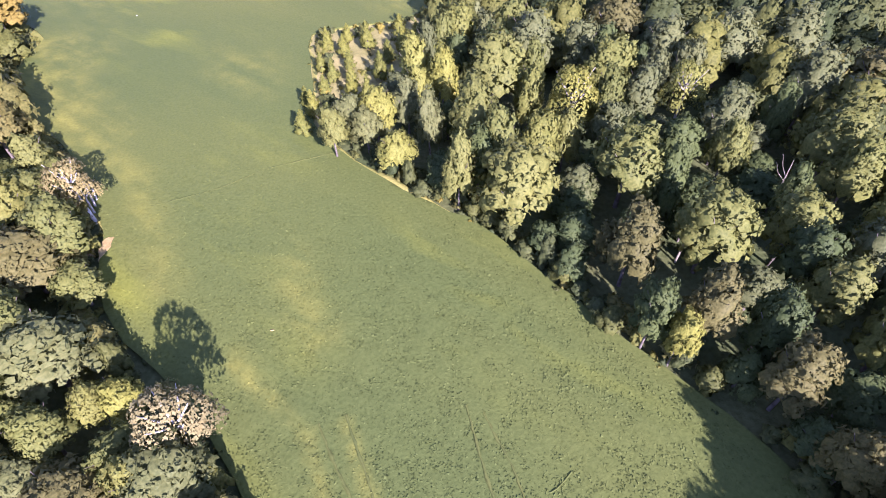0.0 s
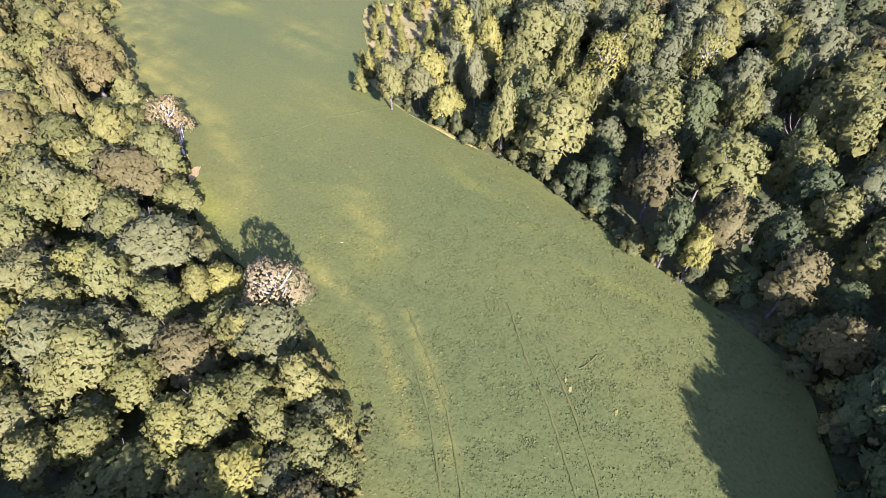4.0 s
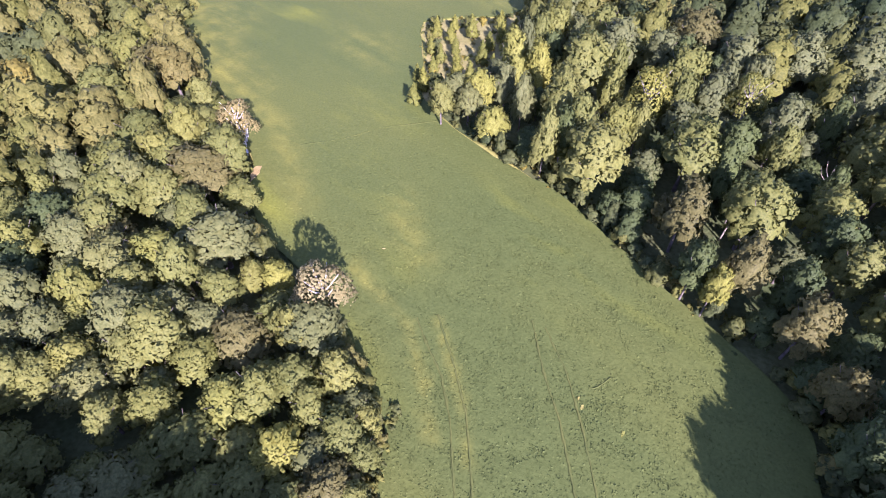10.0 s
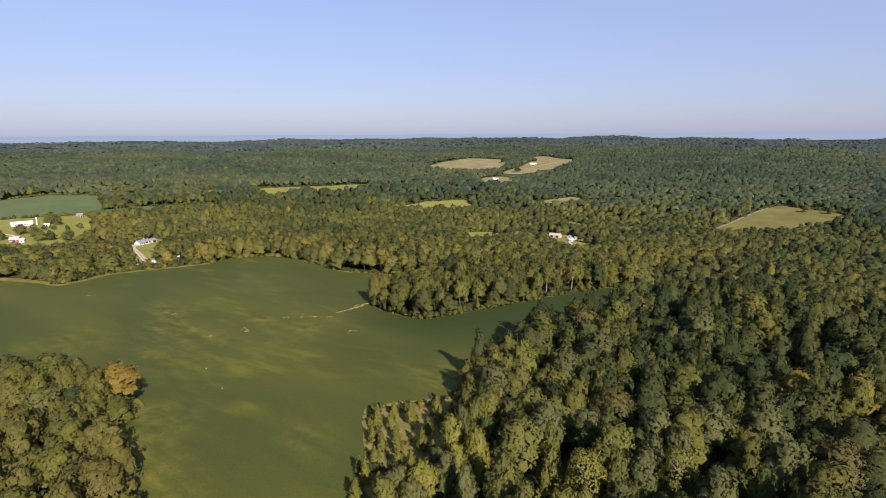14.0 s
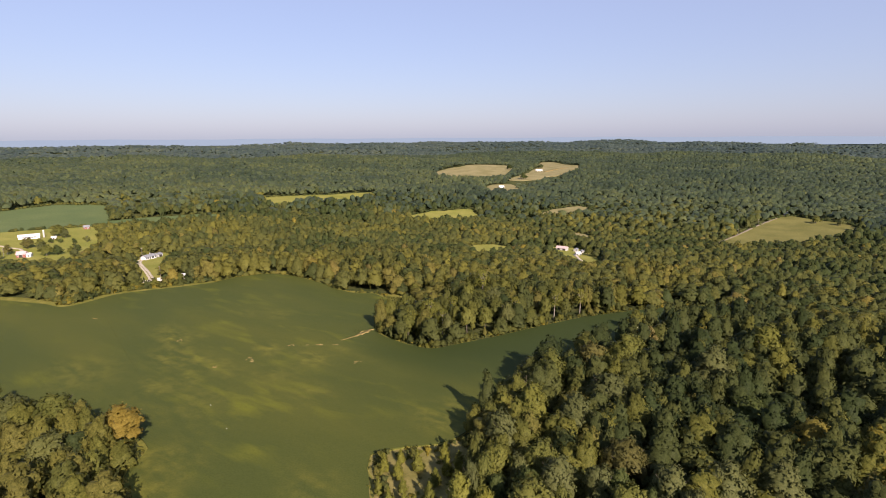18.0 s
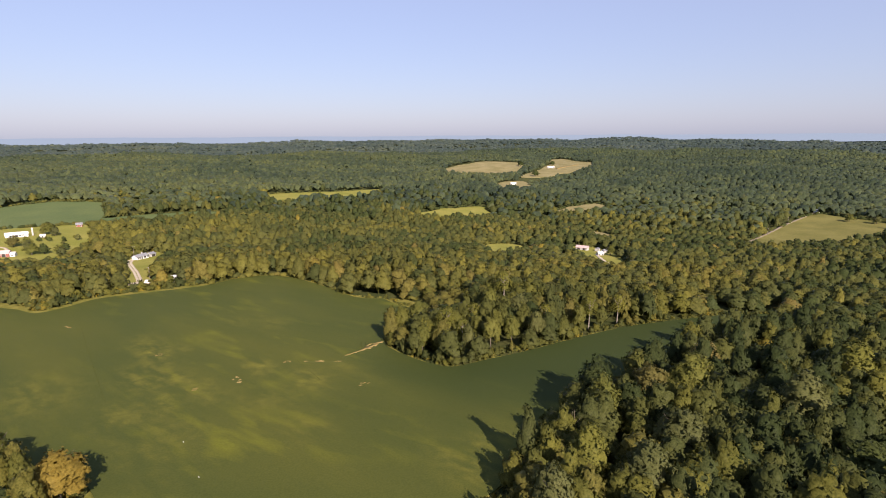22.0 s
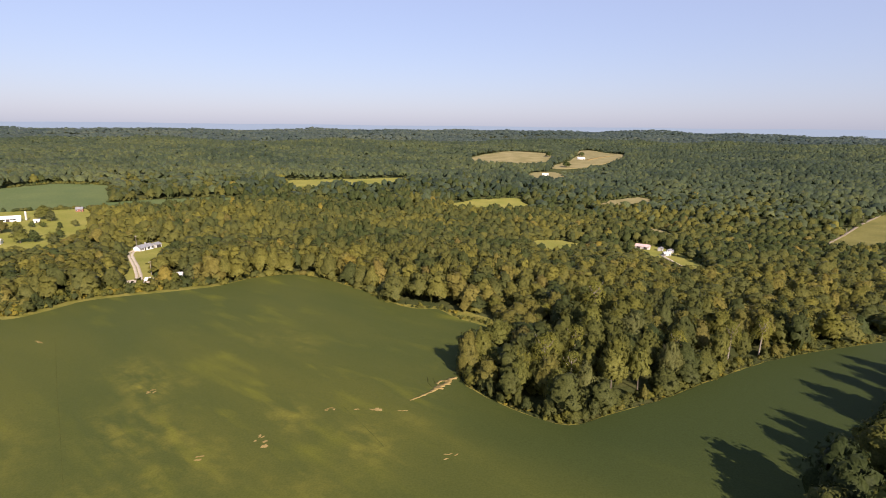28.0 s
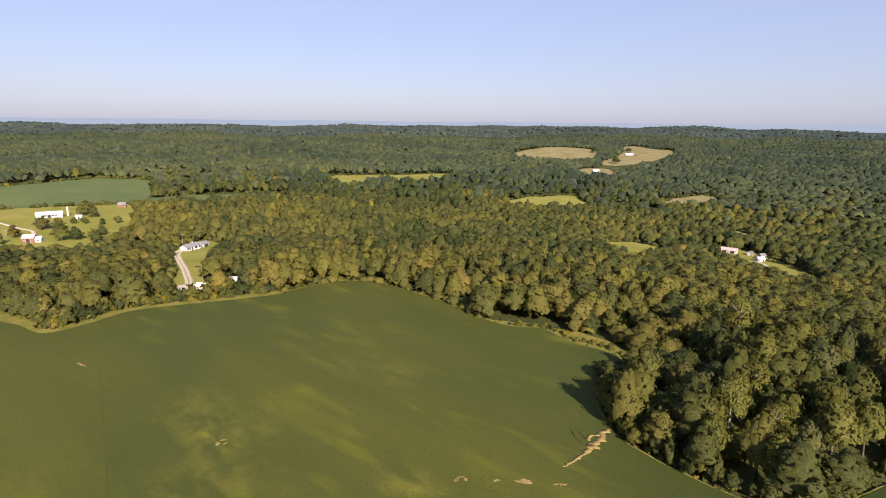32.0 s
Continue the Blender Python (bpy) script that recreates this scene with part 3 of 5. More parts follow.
def wooded(x, y, margin, tall=True):
    """Where trees may stand: out of all open land, by a margin, and tall ones not where they hide a clearing from the
    camera.
    """
    ok = np.ones(len(x), bool)
    away = np.stack([x + 15, y - 45], 1)
    far = np.linalg.norm(away, axis=1)
    away = away / far[:, None] * (rng.uniform(5, 12.5, len(x)) * far / (84 - height(x, y)))[:, None]
    for poly in CLEARINGS if tall else ():
        poly = np.asarray(poly, float)
        full = any(len(poly) == len(q) and poly[0, 0] == q[0][0] for q in VIEWED)
        for k in (0.25, 0.5, 0.75, 1.0) if full else (0.2, 0.45):
            ok &= ~inside(poly, x + away[:, 0] * k * (1 + 0.15 * full), y + away[:, 1] * k * (1 + 0.15 * full))
    for poly in OPEN:
        poly = np.asarray(poly, float)
        lo, hi = poly.min(0) - margin, poly.max(0) + margin
        near = np.flatnonzero((x > lo[0]) & (x < hi[0]) & (y > lo[1]) & (y < hi[1]) & ok)
        bad = inside(poly, x[near], y[near])
        for k in range(8):
            bad |= inside(poly, x[near] + margin * math.cos(k * 0.785), y[near] + margin * math.sin(k * 0.785))
        ok[near[bad]] = False
    return ok


# ---- ground, fields and yards ----
gx, gy = np.meshgrid(AX, AX, indexing="ij")
gi = np.arange(181 * 181).reshape(181, 181)
ground = new("ground", mesh_of("ground", [(np.stack([gx, gy, GZ], -1).reshape(-1, 3), np.stack([gi[:-1, :-1], gi[1:, :-1], gi[1:, 1:], gi[:-1, 1:]], -1).reshape(-1, 4))], FLOOR, smooth=True))
tagged(ground, "rolling olive-brown woodland and grass ground", "ground", kind="structure")

from mathutils.geometry import delaunay_2d_cdt

YELLOW_LINES = [([(-99, 126), (-91, 112), (-86, 104), (-73, 90)], 3.6, 0.75), ([(-84, 115), (-76, 104), (-68, 94)], 2.0, 0.35), ([(-27, 36), (-21, 31), (-16, 26), (-14, 21), (-12, 17), (-10, 10)], 1.0, 0.62), ([(-12, 28), (-9, 21), (-7, 16), (-6, 11), (-5, 7)], 0.8, 0.38), ([(-79, 93), (-65, 83), (-52, 72), (-46, 60), (-41, 50)], 3.2, 0.36),
                ([(-96, 119), (-86, 109), (-75, 99), (-62, 87)], 3.0, 0.4), ([(-17, 40), (-23, 53)], 3.0, 0.35)]
YELLOW = [(-146, 231, 5, 0.9), (-118, 202, 6, 0.75), (-138, 224, 4, 0.9), (-46, 202, 3, 0.8), (-74, 206, 2.5, 0.7), (-71, 209, 2.5, 0.6), (-54, 211, 3, 0.5), (-45, 201, 2.5, 0.8), (-112, 190, 3, 0.6), (-97, 187, 3, 0.5), (-109, 199, 3, 0.5), (-69, 199, 3, 0.4), (-57, 253, 3, 0.5), (-125, 272, 5, 0.45), (-133, 236, 4, 0.4),
          (-26, 36, 2.0, 0.4), (-83, 108, 6, 0.5), (-43, 109, 8, 0.35),
          (-66, 82, 6, 0.6), (-142, 229, 7, 0.9), (-107, 195, 6, 0.8), (-69, 202, 8, 0.7), (-45, 200, 5, 0.7), (-60, 169, 7, 0.6), (-119, 172, 9, 0.5),
          (-93, 216, 6, 0.8), (-34, 189, 9, 0.45), (-152, 240, 9, 0.5), (-110, 181, 8, 0.4), (-12, 148, 8, 0.6), (-4, 160, 7, 0.55)]
PALE_SPOTS = [(-86, 122, 9, 0.5), (-130, 205, 12, 0.6), (-160, 190, 14, 0.45), (-109, 273, 9, 0.35), (-100, 160, 16, 0.3), (-80, 185, 10, 0.35), (-57, 215, 6, 0.5)]


def yellowed(x, y):
    s = np.zeros(len(x))
    for a, b, r, w in YELLOW + PALE_SPOTS:
        u, v = (x - a) * 0.79 + (y - b) * 0.61, (y - b) * 0.79 - (x - a) * 0.61
        s = np.maximum(s, w * np.exp(-(u / (r * 0.8)) ** 2 - (v / (r * 1.5)) ** 2))
    for line, r, w in YELLOW_LINES:
        for (a, b), (c, d) in zip(line, line[1:]):
            u = np.clip(((x - a) * (c - a) + (y - b) * (d - b)) / ((c - a) ** 2 + (d - b) ** 2), 0, 1)
            s = np.maximum(s, w * np.exp(-((x - a - u * (c - a)) ** 2 + (y - b - u * (d - b)) ** 2) / r**2))
    lush = np.clip((x + 62) / 50, 0, 1) * np.clip((y - 160) / 50, 0, 1)
    return s * (1 - lush) - lush


def sheet(name, outline, step, lift, material, label, category="", fine=None, values=None, bumps=0.0, kind="structure"):
    """A patch of land cover with a skirt, draped on the ground."""
    o = np.asarray(outline, float)
    lo, hi = o.min(0), o.max(0)
    px, py = np.meshgrid(np.arange(lo[0], hi[0], step), np.arange(lo[1], hi[1], step))
    pts = np.c_[px.ravel(), py.ravel()]
    if fine:
        x0, y0, x1, y1, s = fine
        qx, qy = np.meshgrid(np.arange(x0, x1, s), np.arange(y0, y1, s))
        keep = ~((pts[:, 0] > x0) & (pts[:, 0] < x1) & (pts[:, 1] > y0) & (pts[:, 1] < y1))
        pts = np.r_[pts[keep], np.c_[qx.ravel(), qy.ravel()]]
    pts = pts + rng.normal(0, 0.12, pts.shape) * (step / 4)
    pts = pts[inside(o, pts[:, 0], pts[:, 1])]
    allp = np.r_[o, pts]
    n = len(o)
    v2, _, f, *_ = delaunay_2d_cdt([Vector(p) for p in allp], [(k, (k + 1) % n) for k in range(n)], [], 1, 0.01)
    v = np.array([tuple(p) for p in v2])
    f = np.array([t for t in f if len(t) == 3])
    z = height(v[:, 0], v[:, 1]) + lift
    if bumps:
        z += rng.normal(0, bumps, len(v)) * np.clip(1.3 - np.hypot(v[:, 0], v[:, 1] - 20) / 60, 0, 1)
    e = np.sort(np.concatenate([f[:, [0, 1]], f[:, [1, 2]], f[:, [2, 0]]]), 1)
    u, cnt = np.unique(e, axis=0, return_counts=True)
    rim = u[cnt == 1]
    ids = np.unique(rim)
    low = {int(a): len(v) + k for k, a in enumerate(ids)}
    high = {k: j + len(ids) for k, j in low.items()}
    vv = np.r_[np.c_[v, z], np.c_[v[ids], height(v[ids, 0], v[ids, 1]) - 0.3], np.c_[v[ids], z[ids]]]
    skirt = np.array([(high[int(a)], high[int(b)], low[int(b)], low[int(a)]) for a, b in rim])
    vals = (values[0], values[1](vv[:, 0], vv[:, 1])) if values else None
    ob = new(name, mesh_of(name, [(vv, f), (np.zeros((0, 3)), skirt - len(vv))], material, vals, smooth=True))
    return tagged(ob, label, category or name.replace("_", " "), kind=kind)


TURN_F = np.roll(FIELD, -1, 0) - np.roll(FIELD, 1, 0)
TURN_F = np.c_[TURN_F[:, 1], -TURN_F[:, 0]] / np.linalg.norm(TURN_F, axis=1, keepdims=True)
if inside(FIELD, FIELD[:, 0] + TURN_F[:, 0] * 0.6, FIELD[:, 1] + TURN_F[:, 1] * 0.6).mean() > 0.5:
    TURN_F = -TURN_F
SOWN = FIELD + TURN_F * np.where(FIELD[:, 1] < 62, np.where(FIELD[:, 0] < 0, 0.3, 1.3), 0)[:, None]
sheet("crop_field", SOWN, 5.0, 0.65, CROP, "green soybean field with yellowing patches and bare spots", "field", fine=(-60, -20, 45, 95, 1.3), values=("yellowed", yellowed), bumps=0.05)
for nm, poly, mat, lab, lift in (
    ("tall_grass", SCRUB, DRYGRASS, "tan dry tall grass between small cedars", 0.35),
    ("weedy_corner", GRASS_POINT, WEEDS, "yellow-green weedy grass beside the crop field", 0.5),
    ("weedy_strip", WEED_BAND, WEEDS, "yellow-green weedy strip between crop field and trees", 0.46),
    ("house_yard", HOUSE_YARD, LAWN, "mown green yard along a driveway", 0.3),
    ("farm_lawn", FARM_LAWN, LAWN, "bright green mown lawn round a farmstead", 0.4),
    ("far_crop_field", LEFT_CROP, FARCROP, "dark green crop field behind a farmstead", 0.6),
    ("crop_strip", STRIP_CROP, FARCROP, "narrow dark green crop strip between woods", 0.6),
    ("valley_yard", RED_ROOF_YARD, LAWN, "green yard round buildings in a wooded valley", 0.4),
    ("dry_pasture", PASTURE, OLIVE_PASTURE, "olive-tan dry pasture beside a farm road", 0.5),
    ("hay_field", FAR_PASTURE, HAY, "pale tan hay field among distant woods", 1.0),
    ("hill_pasture", HILL_PASTURE, HAY, "pale tan hill pasture round a distant white house", 1.0),
    ("bare_clearing", LOW_CLEARING, HAY, "small pale clearing among distant woods", 1.0),
    ("green_pasture", GREEN_PASTURE, LAWN, "yellow-green pasture among woods", 0.8),
    ("forest_glade", GLADE_A, LAWN, "yellow-green glade in the woods", 0.6),
    ("forest_glade", GLADE_B, HAY, "tan glade in the woods", 0.6),
    ("forest_glade", GLADE_C, LAWN, "yellow-green glade in the woods", 0.6),
    ("forest_glade", GLADE_D, HAY, "tan glade in the woods", 0.6),
):
    far = np.hypot(*np.mean(poly, 0)) > 700
    sheet(nm, smoothed(poly, 6 if far else 3, 1.6 if far else 0.5), 12 if far else 4, lift, mat, lab, "field" if "field" in nm or "crop" in nm else "grassland")

# ---- trees ----
HEIGHTS = (8.5, 12.0)


class Kind:
    """Shared meshes: crowns in a few shapes by leaf kind, and trunks."""

    made = {}

    @classmethod
    def crown(cls, shape, kind):
        key = (shape, kind)
        if key not in cls.made:
            r = np.random.default_rng(100 + shape)
            if shape == 9:
                v, f, n = foliage(r, 8.4, 1.0, 11.0, 14, 30, 0.8, 6, soft=0.55, loose=120)
            elif shape < 3:
                v, f, n = foliage(r, (8.6, 8.2, 8.0)[shape], (2.4, 2.8, 2.0)[shape], 11.0, (27, 24, 30)[shape], 150, 0.40, 6, soft=0.66, core=0.86, blade=0.5, loose=260, plump=0.31)
            elif shape < 6:
                v, f, n = foliage(r, (8.2, 7.8, 8.4)[shape - 3], (1.8, 2.2, 1.6)[shape - 3], 11.6, (14, 16, 22)[shape - 3], 140, 0.40, 6, "spire" if shape < 5 else "dome", soft=0.66, core=0.86, blade=0.5, loose=260, plump=0.31)
            elif shape < 8:
                v, f, n = foliage(r, 3.4, 0.1, 5.0, 18, 70, 0.20, 7, "cone", 0.8, soft=0.7, plump=0.2)
            else:
                v, f, n = foliage(r, 7.8, 3.4, 11.2, 20, 0, 0.50, 0, "dome", 0.1, 0.34, loose=2300, soft=0.88, rough=0.1)
            cls.made[key] = mesh_of("crown", [(v, f)], LEAVES[kind], smooth=True, normals=n)
        return cls.made[key]

    @classmethod
    def trunk(cls, shape, pale):
        key = ("trunk", shape, pale)
        if key not in cls.made:
            r = np.random.default_rng(300 + shape)
            if 6 <= shape < 8:
                pieces = [tube([(0, 0, -0.3), (0, 0, 2), (0, 0, 4.4)], [0.12, 0.09, 0.03])]
            else:
                pieces = trunk_of(r, 4.2 if shape == 8 else 3.0, 12.0 if shape == 8 else 11.0, 0.30 if shape == 8 else 0.24, 6 if shape == 8 else 5, 2.6)
            cls.made[key] = mesh_of("trunk", pieces, PALE_BARK if pale == "p" else GREY_BARK if pale else BARK, smooth=True)
        return cls.made[key]


def tree(name, x, y, kind, shape, wide, tall, label, group):
    """A tree > trunk, crown. wide and tall in metres."""
    base = (3.4, 5.0) if 6 <= shape < 8 else (8.0, 11.0)
    root = new(name)
    root.empty_display_size = 0.5
    root.matrix_world = Matrix.LocRotScale((x, y, float(height(x, y))), Euler((0, 0, rng.uniform(0, 6.28))), (wide / base[0], wide / base[0] * rng.uniform(0.9, 1.1), tall / base[1]))
    part("trunk", Kind.trunk(shape, kind if shape == 8 else ""), root, "pale bare trunk and limbs" if shape == 8 else "")
    part("crown", Kind.crown(shape, kind), root)
    return tagged(root, label, "tree", group)


LEFT_TREES = [(-17.8, 9.5, 4.2, "l"), (-17.2, 5, 4.4, "o"), (-17, 0, 4.4, "l"), (-17, -5, 4.8, "o"), (-47, 34, 11.7, "g"), (-56, 31, 9.1, "y"), (-36, 29, 5.2, "y"), (-57, 49, 11.6, "t"),
              (-68, 73, 6.4, "l"), (-64, 64, 7.0, "l"), (-74, 59, 10.7, "o"), (-73, 49, 10.7, "o"), (-91, 85, 11.8, "o"), (-78, 80, 10.1, "t"), (-90, 72, 10.7, "o"),
              (-61, 27, 9.5, "g"), (-49, 21, 8.3, "g"), (-37, 18, 8.6, "t"), (-34, 23, 7.2, "o"), (-43, 25, 6.4, "o"), (-51, 14, 7.7, "l"), (-42, 14, 6.2, "o"),
              (-35, 9, 7.8, "y"), (-28, 13, 6.8, "o"), (-20, 10.5, 5.4, "g"), (-20, 7, 6.4, "o"), (-27, 4, 6.8, "y"), (-44, 7, 6.2, "o")]
LEFT_TREES_B = [(-49, 5, 6.2, "l"), (-20, 1, 6.6, "t"), (-40, 29, 4.6, "l"), (-105, 128, 13.0, "a"), (-130, 137, 14.5, "o"), (-115, 114, 12.5, "g"),
                (-97, 101, 5.8, "l"), (-97, 86, 9.7, "o"), (-83, 81, 9.3, "t"), (-100, 109, 8.0, "o"), (-145, 139, 12.3, "g")]
RIGHT_TREES = [(27, 74, 6.8, "g"), (28, 82, 6.8, "o"), (24, 70, 5.5, "d"), (15, 84, 6.2, "o"), (-19, 78, 5.6, "l"), (-12, 83, 7.4, "y"), (-8, 73, 6.1, "y"), (0, 91, 7.0, "y"), (9, 90, 11.6, "l"), (5, 77, 9.6, "l"), (10, 60, 11.0, "l"), (21, 79, 9.7, "y"),
               (27, 64, 10.7, "o"), (24, 48, 7.6, "t"), (40, 81, 7.0, "y"), (45, 74, 8.2, "g"), (30, 91, 10.0, "o"), (42, 99, 9.6, "g"), (54, 99, 12.0, "g"), (67, 99, 10.8, "g"),
               (35, 50, 9.5, "o"), (31, 38, 6.9, "t"), (37, 29, 6.4, "t"), (46, 40, 7.1, "l"), (27, 35, 3.8, "y"), (59, 67, 10.7, "l"), (46, 51, 7.7, "o"), (55, 46, 8.3, "g")]
RIGHT_TREES_B = [(49, 33, 6.8, "o"), (17, 101, 10.5, "g"), (0, 69, 6.6, "d"), (46, 62, 7.6, "d"), (18, 54, 6.8, "d"), (62, 82, 9.7, "g"), (74, 84, 9.7, "t"), (34, 83, 7.0, "g"),
                 (38, 23, 6.1, "d"), (43, 21, 6.7, "d"), (26, 99, 7.5, "g"), (26, 168, 12.5, "o"), (43, 181, 11.3, "t"), (58, 186, 12.5, "o"), (41, 148, 12.8, "g"), (16, 139, 10.3, "o"),
                 (6, 124, 9.0, "g"), (27, 131, 12.1, "g"), (3, 108, 8.0, "o"), (14, 110, 9.2, "o"), (35, 110, 11.1, "t"), (84, 172, 13.6, "g"), (82, 143, 12.9, "d"), (118, 202, 14.0, "o")]
POINT_TREES = [(-36, 269, 9.6, "o"), (-28, 264, 9.0, "t"), (-22, 246, 9.6, "y"), (-10, 262, 9.0, "y"), (-15, 240, 7.0, "y"), (22, 258, 6.5, "y"), (38, 264, 6.0, "l"), (60, 281, 7.5, "y"), (-3, 239, 8.0, "l"), (-2, 277, 10.4, "o"), (-36, 247, 8.8, "d"), (-31, 232, 7.0, "o"),
               (-21, 226, 7.2, "o"), (12, 273, 9.6, "g"), (17, 249, 6.9, "g"), (44, 270, 7.2, "y"), (7, 318, 11.0, "y"), (-12, 232, 6.5, "g"), (6, 243, 6.5, "o")]
# mostly dark kinds: the shade on this edge is put into the leaves
DENSE_TREES = [(41, 14, 7.5, "d"), (40, 6, 8.0, "d"), (46, 12, 8.0, "g"), (47, 5, 8.0, "d"), (44, 28, 6.5, "d"), (52, 16, 8.0, "o"), (52, 25, 8.0, "g"), (39, 20, 6.0, "t"), (34, 32, 5.0, "d"), (29, 38, 4.5, "d"), (17, 49, 4.5, "d"), (14, 54, 4.5, "d")]
# mostly unseen trees, placed and made tall to cast shade into view
SHADE_TREES = [(38.5, 4, 8.0, "d"), (37.5, -4.5, 8.0, "d"), (42, 8, 8.5, "g"), (39, 12, 7.0, "d"), (41.5, 0.5, 7.5, "g"), (37, -10, 7.5, "o"), (38, -20, 8.0, "g"), (47, -8, 10.0, "d"), (49, 2, 10.0, "d"), (48, -19, 11.0, "g"), (56, -9, 12.0, "g"), (57, -20, 12.0, "d"), (51, -4, 12.0, "d"), (53, 6, 12.0, "g"), (60, 13, 12.0, "d"), (67, 22, 12.0, "o"), (-20, -18, 10.0, "d"), (-28, -18, 11.0, "g"), (-36, -18, 11.0, "d"), (-44, -17, 11.0, "o"), (-52, -16, 11.0, "d"), (-60, -12, 11.0, "d"), (-68, -8, 11.0, "g")]
taken = []
KIND_NAMES = {k: v[3] for k, v in KINDS.items()}
for k, (x, y, w, kind) in enumerate(LEFT_TREES + LEFT_TREES_B + RIGHT_TREES + RIGHT_TREES_B + POINT_TREES + DENSE_TREES + SHADE_TREES):
    if x < -12 and y < 150 and kind == "g":
        kind = "s"
    tall = 6.6 + 0.62 * w + rng.uniform(-0.8, 0.8) + (2.8 if x > -6 and kind != "d" else 0) - (3.0 if kind == "d" else 0) - (1.6 if x < -12 and y < 70 else 0)
    if k >= len(LEFT_TREES + LEFT_TREES_B + RIGHT_TREES + RIGHT_TREES_B + POINT_TREES + DENSE_TREES):
        tall = (14.0 if y > 0 else 18.0) if 0 < x < 43 else 22.0
    if y > 215:
        tall += 2.2 if x < -18 and y < 262 else 1.0
    if kind == "y" and (y > 210 or x > 5 and y > 60):
        tree("broadleaf_tree", x, y, kind, 8, w * 1.02, tall * 1.06, "yellowing broadleaf tree with pale limbs showing through", "woodland trees")
    else:
        tree("broadleaf_tree", x, y, kind, (0, 1, 2, 5, 2, 0)[k % 6] if x < -12 else (3, 5, 1, 0, 4, 5)[k % 6], w * 1.06, tall, f"{KIND_NAMES[kind]} broadleaf tree in dense late-summer woodland", "woodland trees")
    taken.append((x, y, w))
for x, y, w, tall in ((-27, 24, 7.8, 14.5), (-56, 63, 7.6, 12.0), (75, 217, 10.0, 12.0)):
    tree("withered_tree", x, y, "p", 8, w, tall, "pale withered tree with bare white limbs at the field edge", "withered trees")
    taken.append((x, y, w))
for x, y, w in ((-25, 91, 3.4), (-23, 104, 2.9), (-19, 103, 2.8), (-24, 99, 2.6), (-22, 115, 3.0), (-17, 118, 3.8), (-26, 118, 3.2), (-15, 96, 3.2), (-20, 109, 2.6), (-12, 112, 3.0), (-17, 90, 3.0), (-10, 123, 3.4), (-26, 85, 3.2), (-21, 86, 3.6), (-18, 96, 3.4), (-13, 104, 3.8), (-26, 108, 2.8), (-9, 116, 3.6), (-27, 95, 2.6), (-22, 122, 2.6), (-6, 119, 3.4), (-10, 98, 3.8)):
    tree("young_cedar", x, y, "c", 6 + int(w * 10) % 2, w * 1.15, w * 1.9, "small yellow-green cedar in dry tall grass", "young cedars")
    taken.append((x, y, w * 0.8))


def scatter(x0, y0, x1, y1, step, jitter=0.35):
    """Uneven places, about one for each step by step."""
    px, py = np.meshgrid(np.arange(x0, x1, step), np.arange(y0, y1, step * 0.87))
    px = px + (np.arange(px.shape[0]) % 2)[:, None] * step / 2
    return px.ravel() + rng.normal(0, jitter * step, px.size) * 0.8, py.ravel() + rng.normal(0, jitter * step, px.size) * 0.8


def in_sight(x, y, spread=47):
    """Whether a place lies ahead of some point on the way."""
    ok = np.zeros(len(x), bool)
    for ex, ey, yaw in ((-4, -40, 2), (-75, 110, 6)):
        a = np.degrees(np.arctan2(-(x - ex), y - ey)) - yaw
        ok |= np.abs(a) < spread
    return ok


def thinned(x, y, gap):
    """Drops places too near a tree that stands already."""
    t = np.array(taken)
    d = np.hypot(x[:, None] - t[None, :, 0], y[:, None] - t[None, :, 1])
    ok = (d > t[None, :, 2] * 0.42 + np.where(x < -12, 0.6, gap)[:, None]).all(1)
    return x[ok], y[ok]


# near woods: every tree a thing
nx, ny = scatter(-125, -35, 110, 175, 5.7)
w = wooded(nx, ny, 1.2) & (np.hypot(nx + 5, (ny - 70) * 0.85) < 118)
nx, ny = thinned(nx[w], ny[w], 1.6)
order = np.argsort(np.hypot(nx + 4, ny - 32))[:190]
single = np.zeros(len(nx), bool)
single[order] = True
# the right mix's dark kinds partly paint in vignetting and side light
MIX = "ggggooooodddddgoly"
LEFT_MIX = "sssssooooooollldts"
for k, (x, y) in enumerate(zip(nx[single], ny[single])):
    kind = (LEFT_MIX if x < -12 else MIX)[rng.integers(18)]
    wide = rng.uniform(6.0, 9.6)
    # the shade over this corner is put into darker leaf kinds
    if x > 28 and y < 55:
        kind = "dddgdo"[rng.integers(6)]
    lift = rng.uniform(-4.0, 2.2) if y > 5 or x > 0 else -4.5
    # low trees get mostly dark leaves, for the shade under tall ones
    if x > -6:
        low = rng.random() < 0.4
        kind, wide, lift = ("dddgo"[rng.integers(5)], rng.uniform(5, 7), rng.uniform(-4.5, -2)) if low else (kind, rng.uniform(4.8, 7.8), rng.uniform(1.5, 5.2))
    tree("broadleaf_tree", x, y, kind, (0, 1, 2, 5, 2, 0)[rng.integers(6)] if x < -12 else (3, 5, 1, 0, 4, 5)[rng.integers(6)], wide, 6.2 + 0.62 * wide + lift, f"{KIND_NAMES[kind]} broadleaf tree in dense late-summer woodland", "woodland trees")


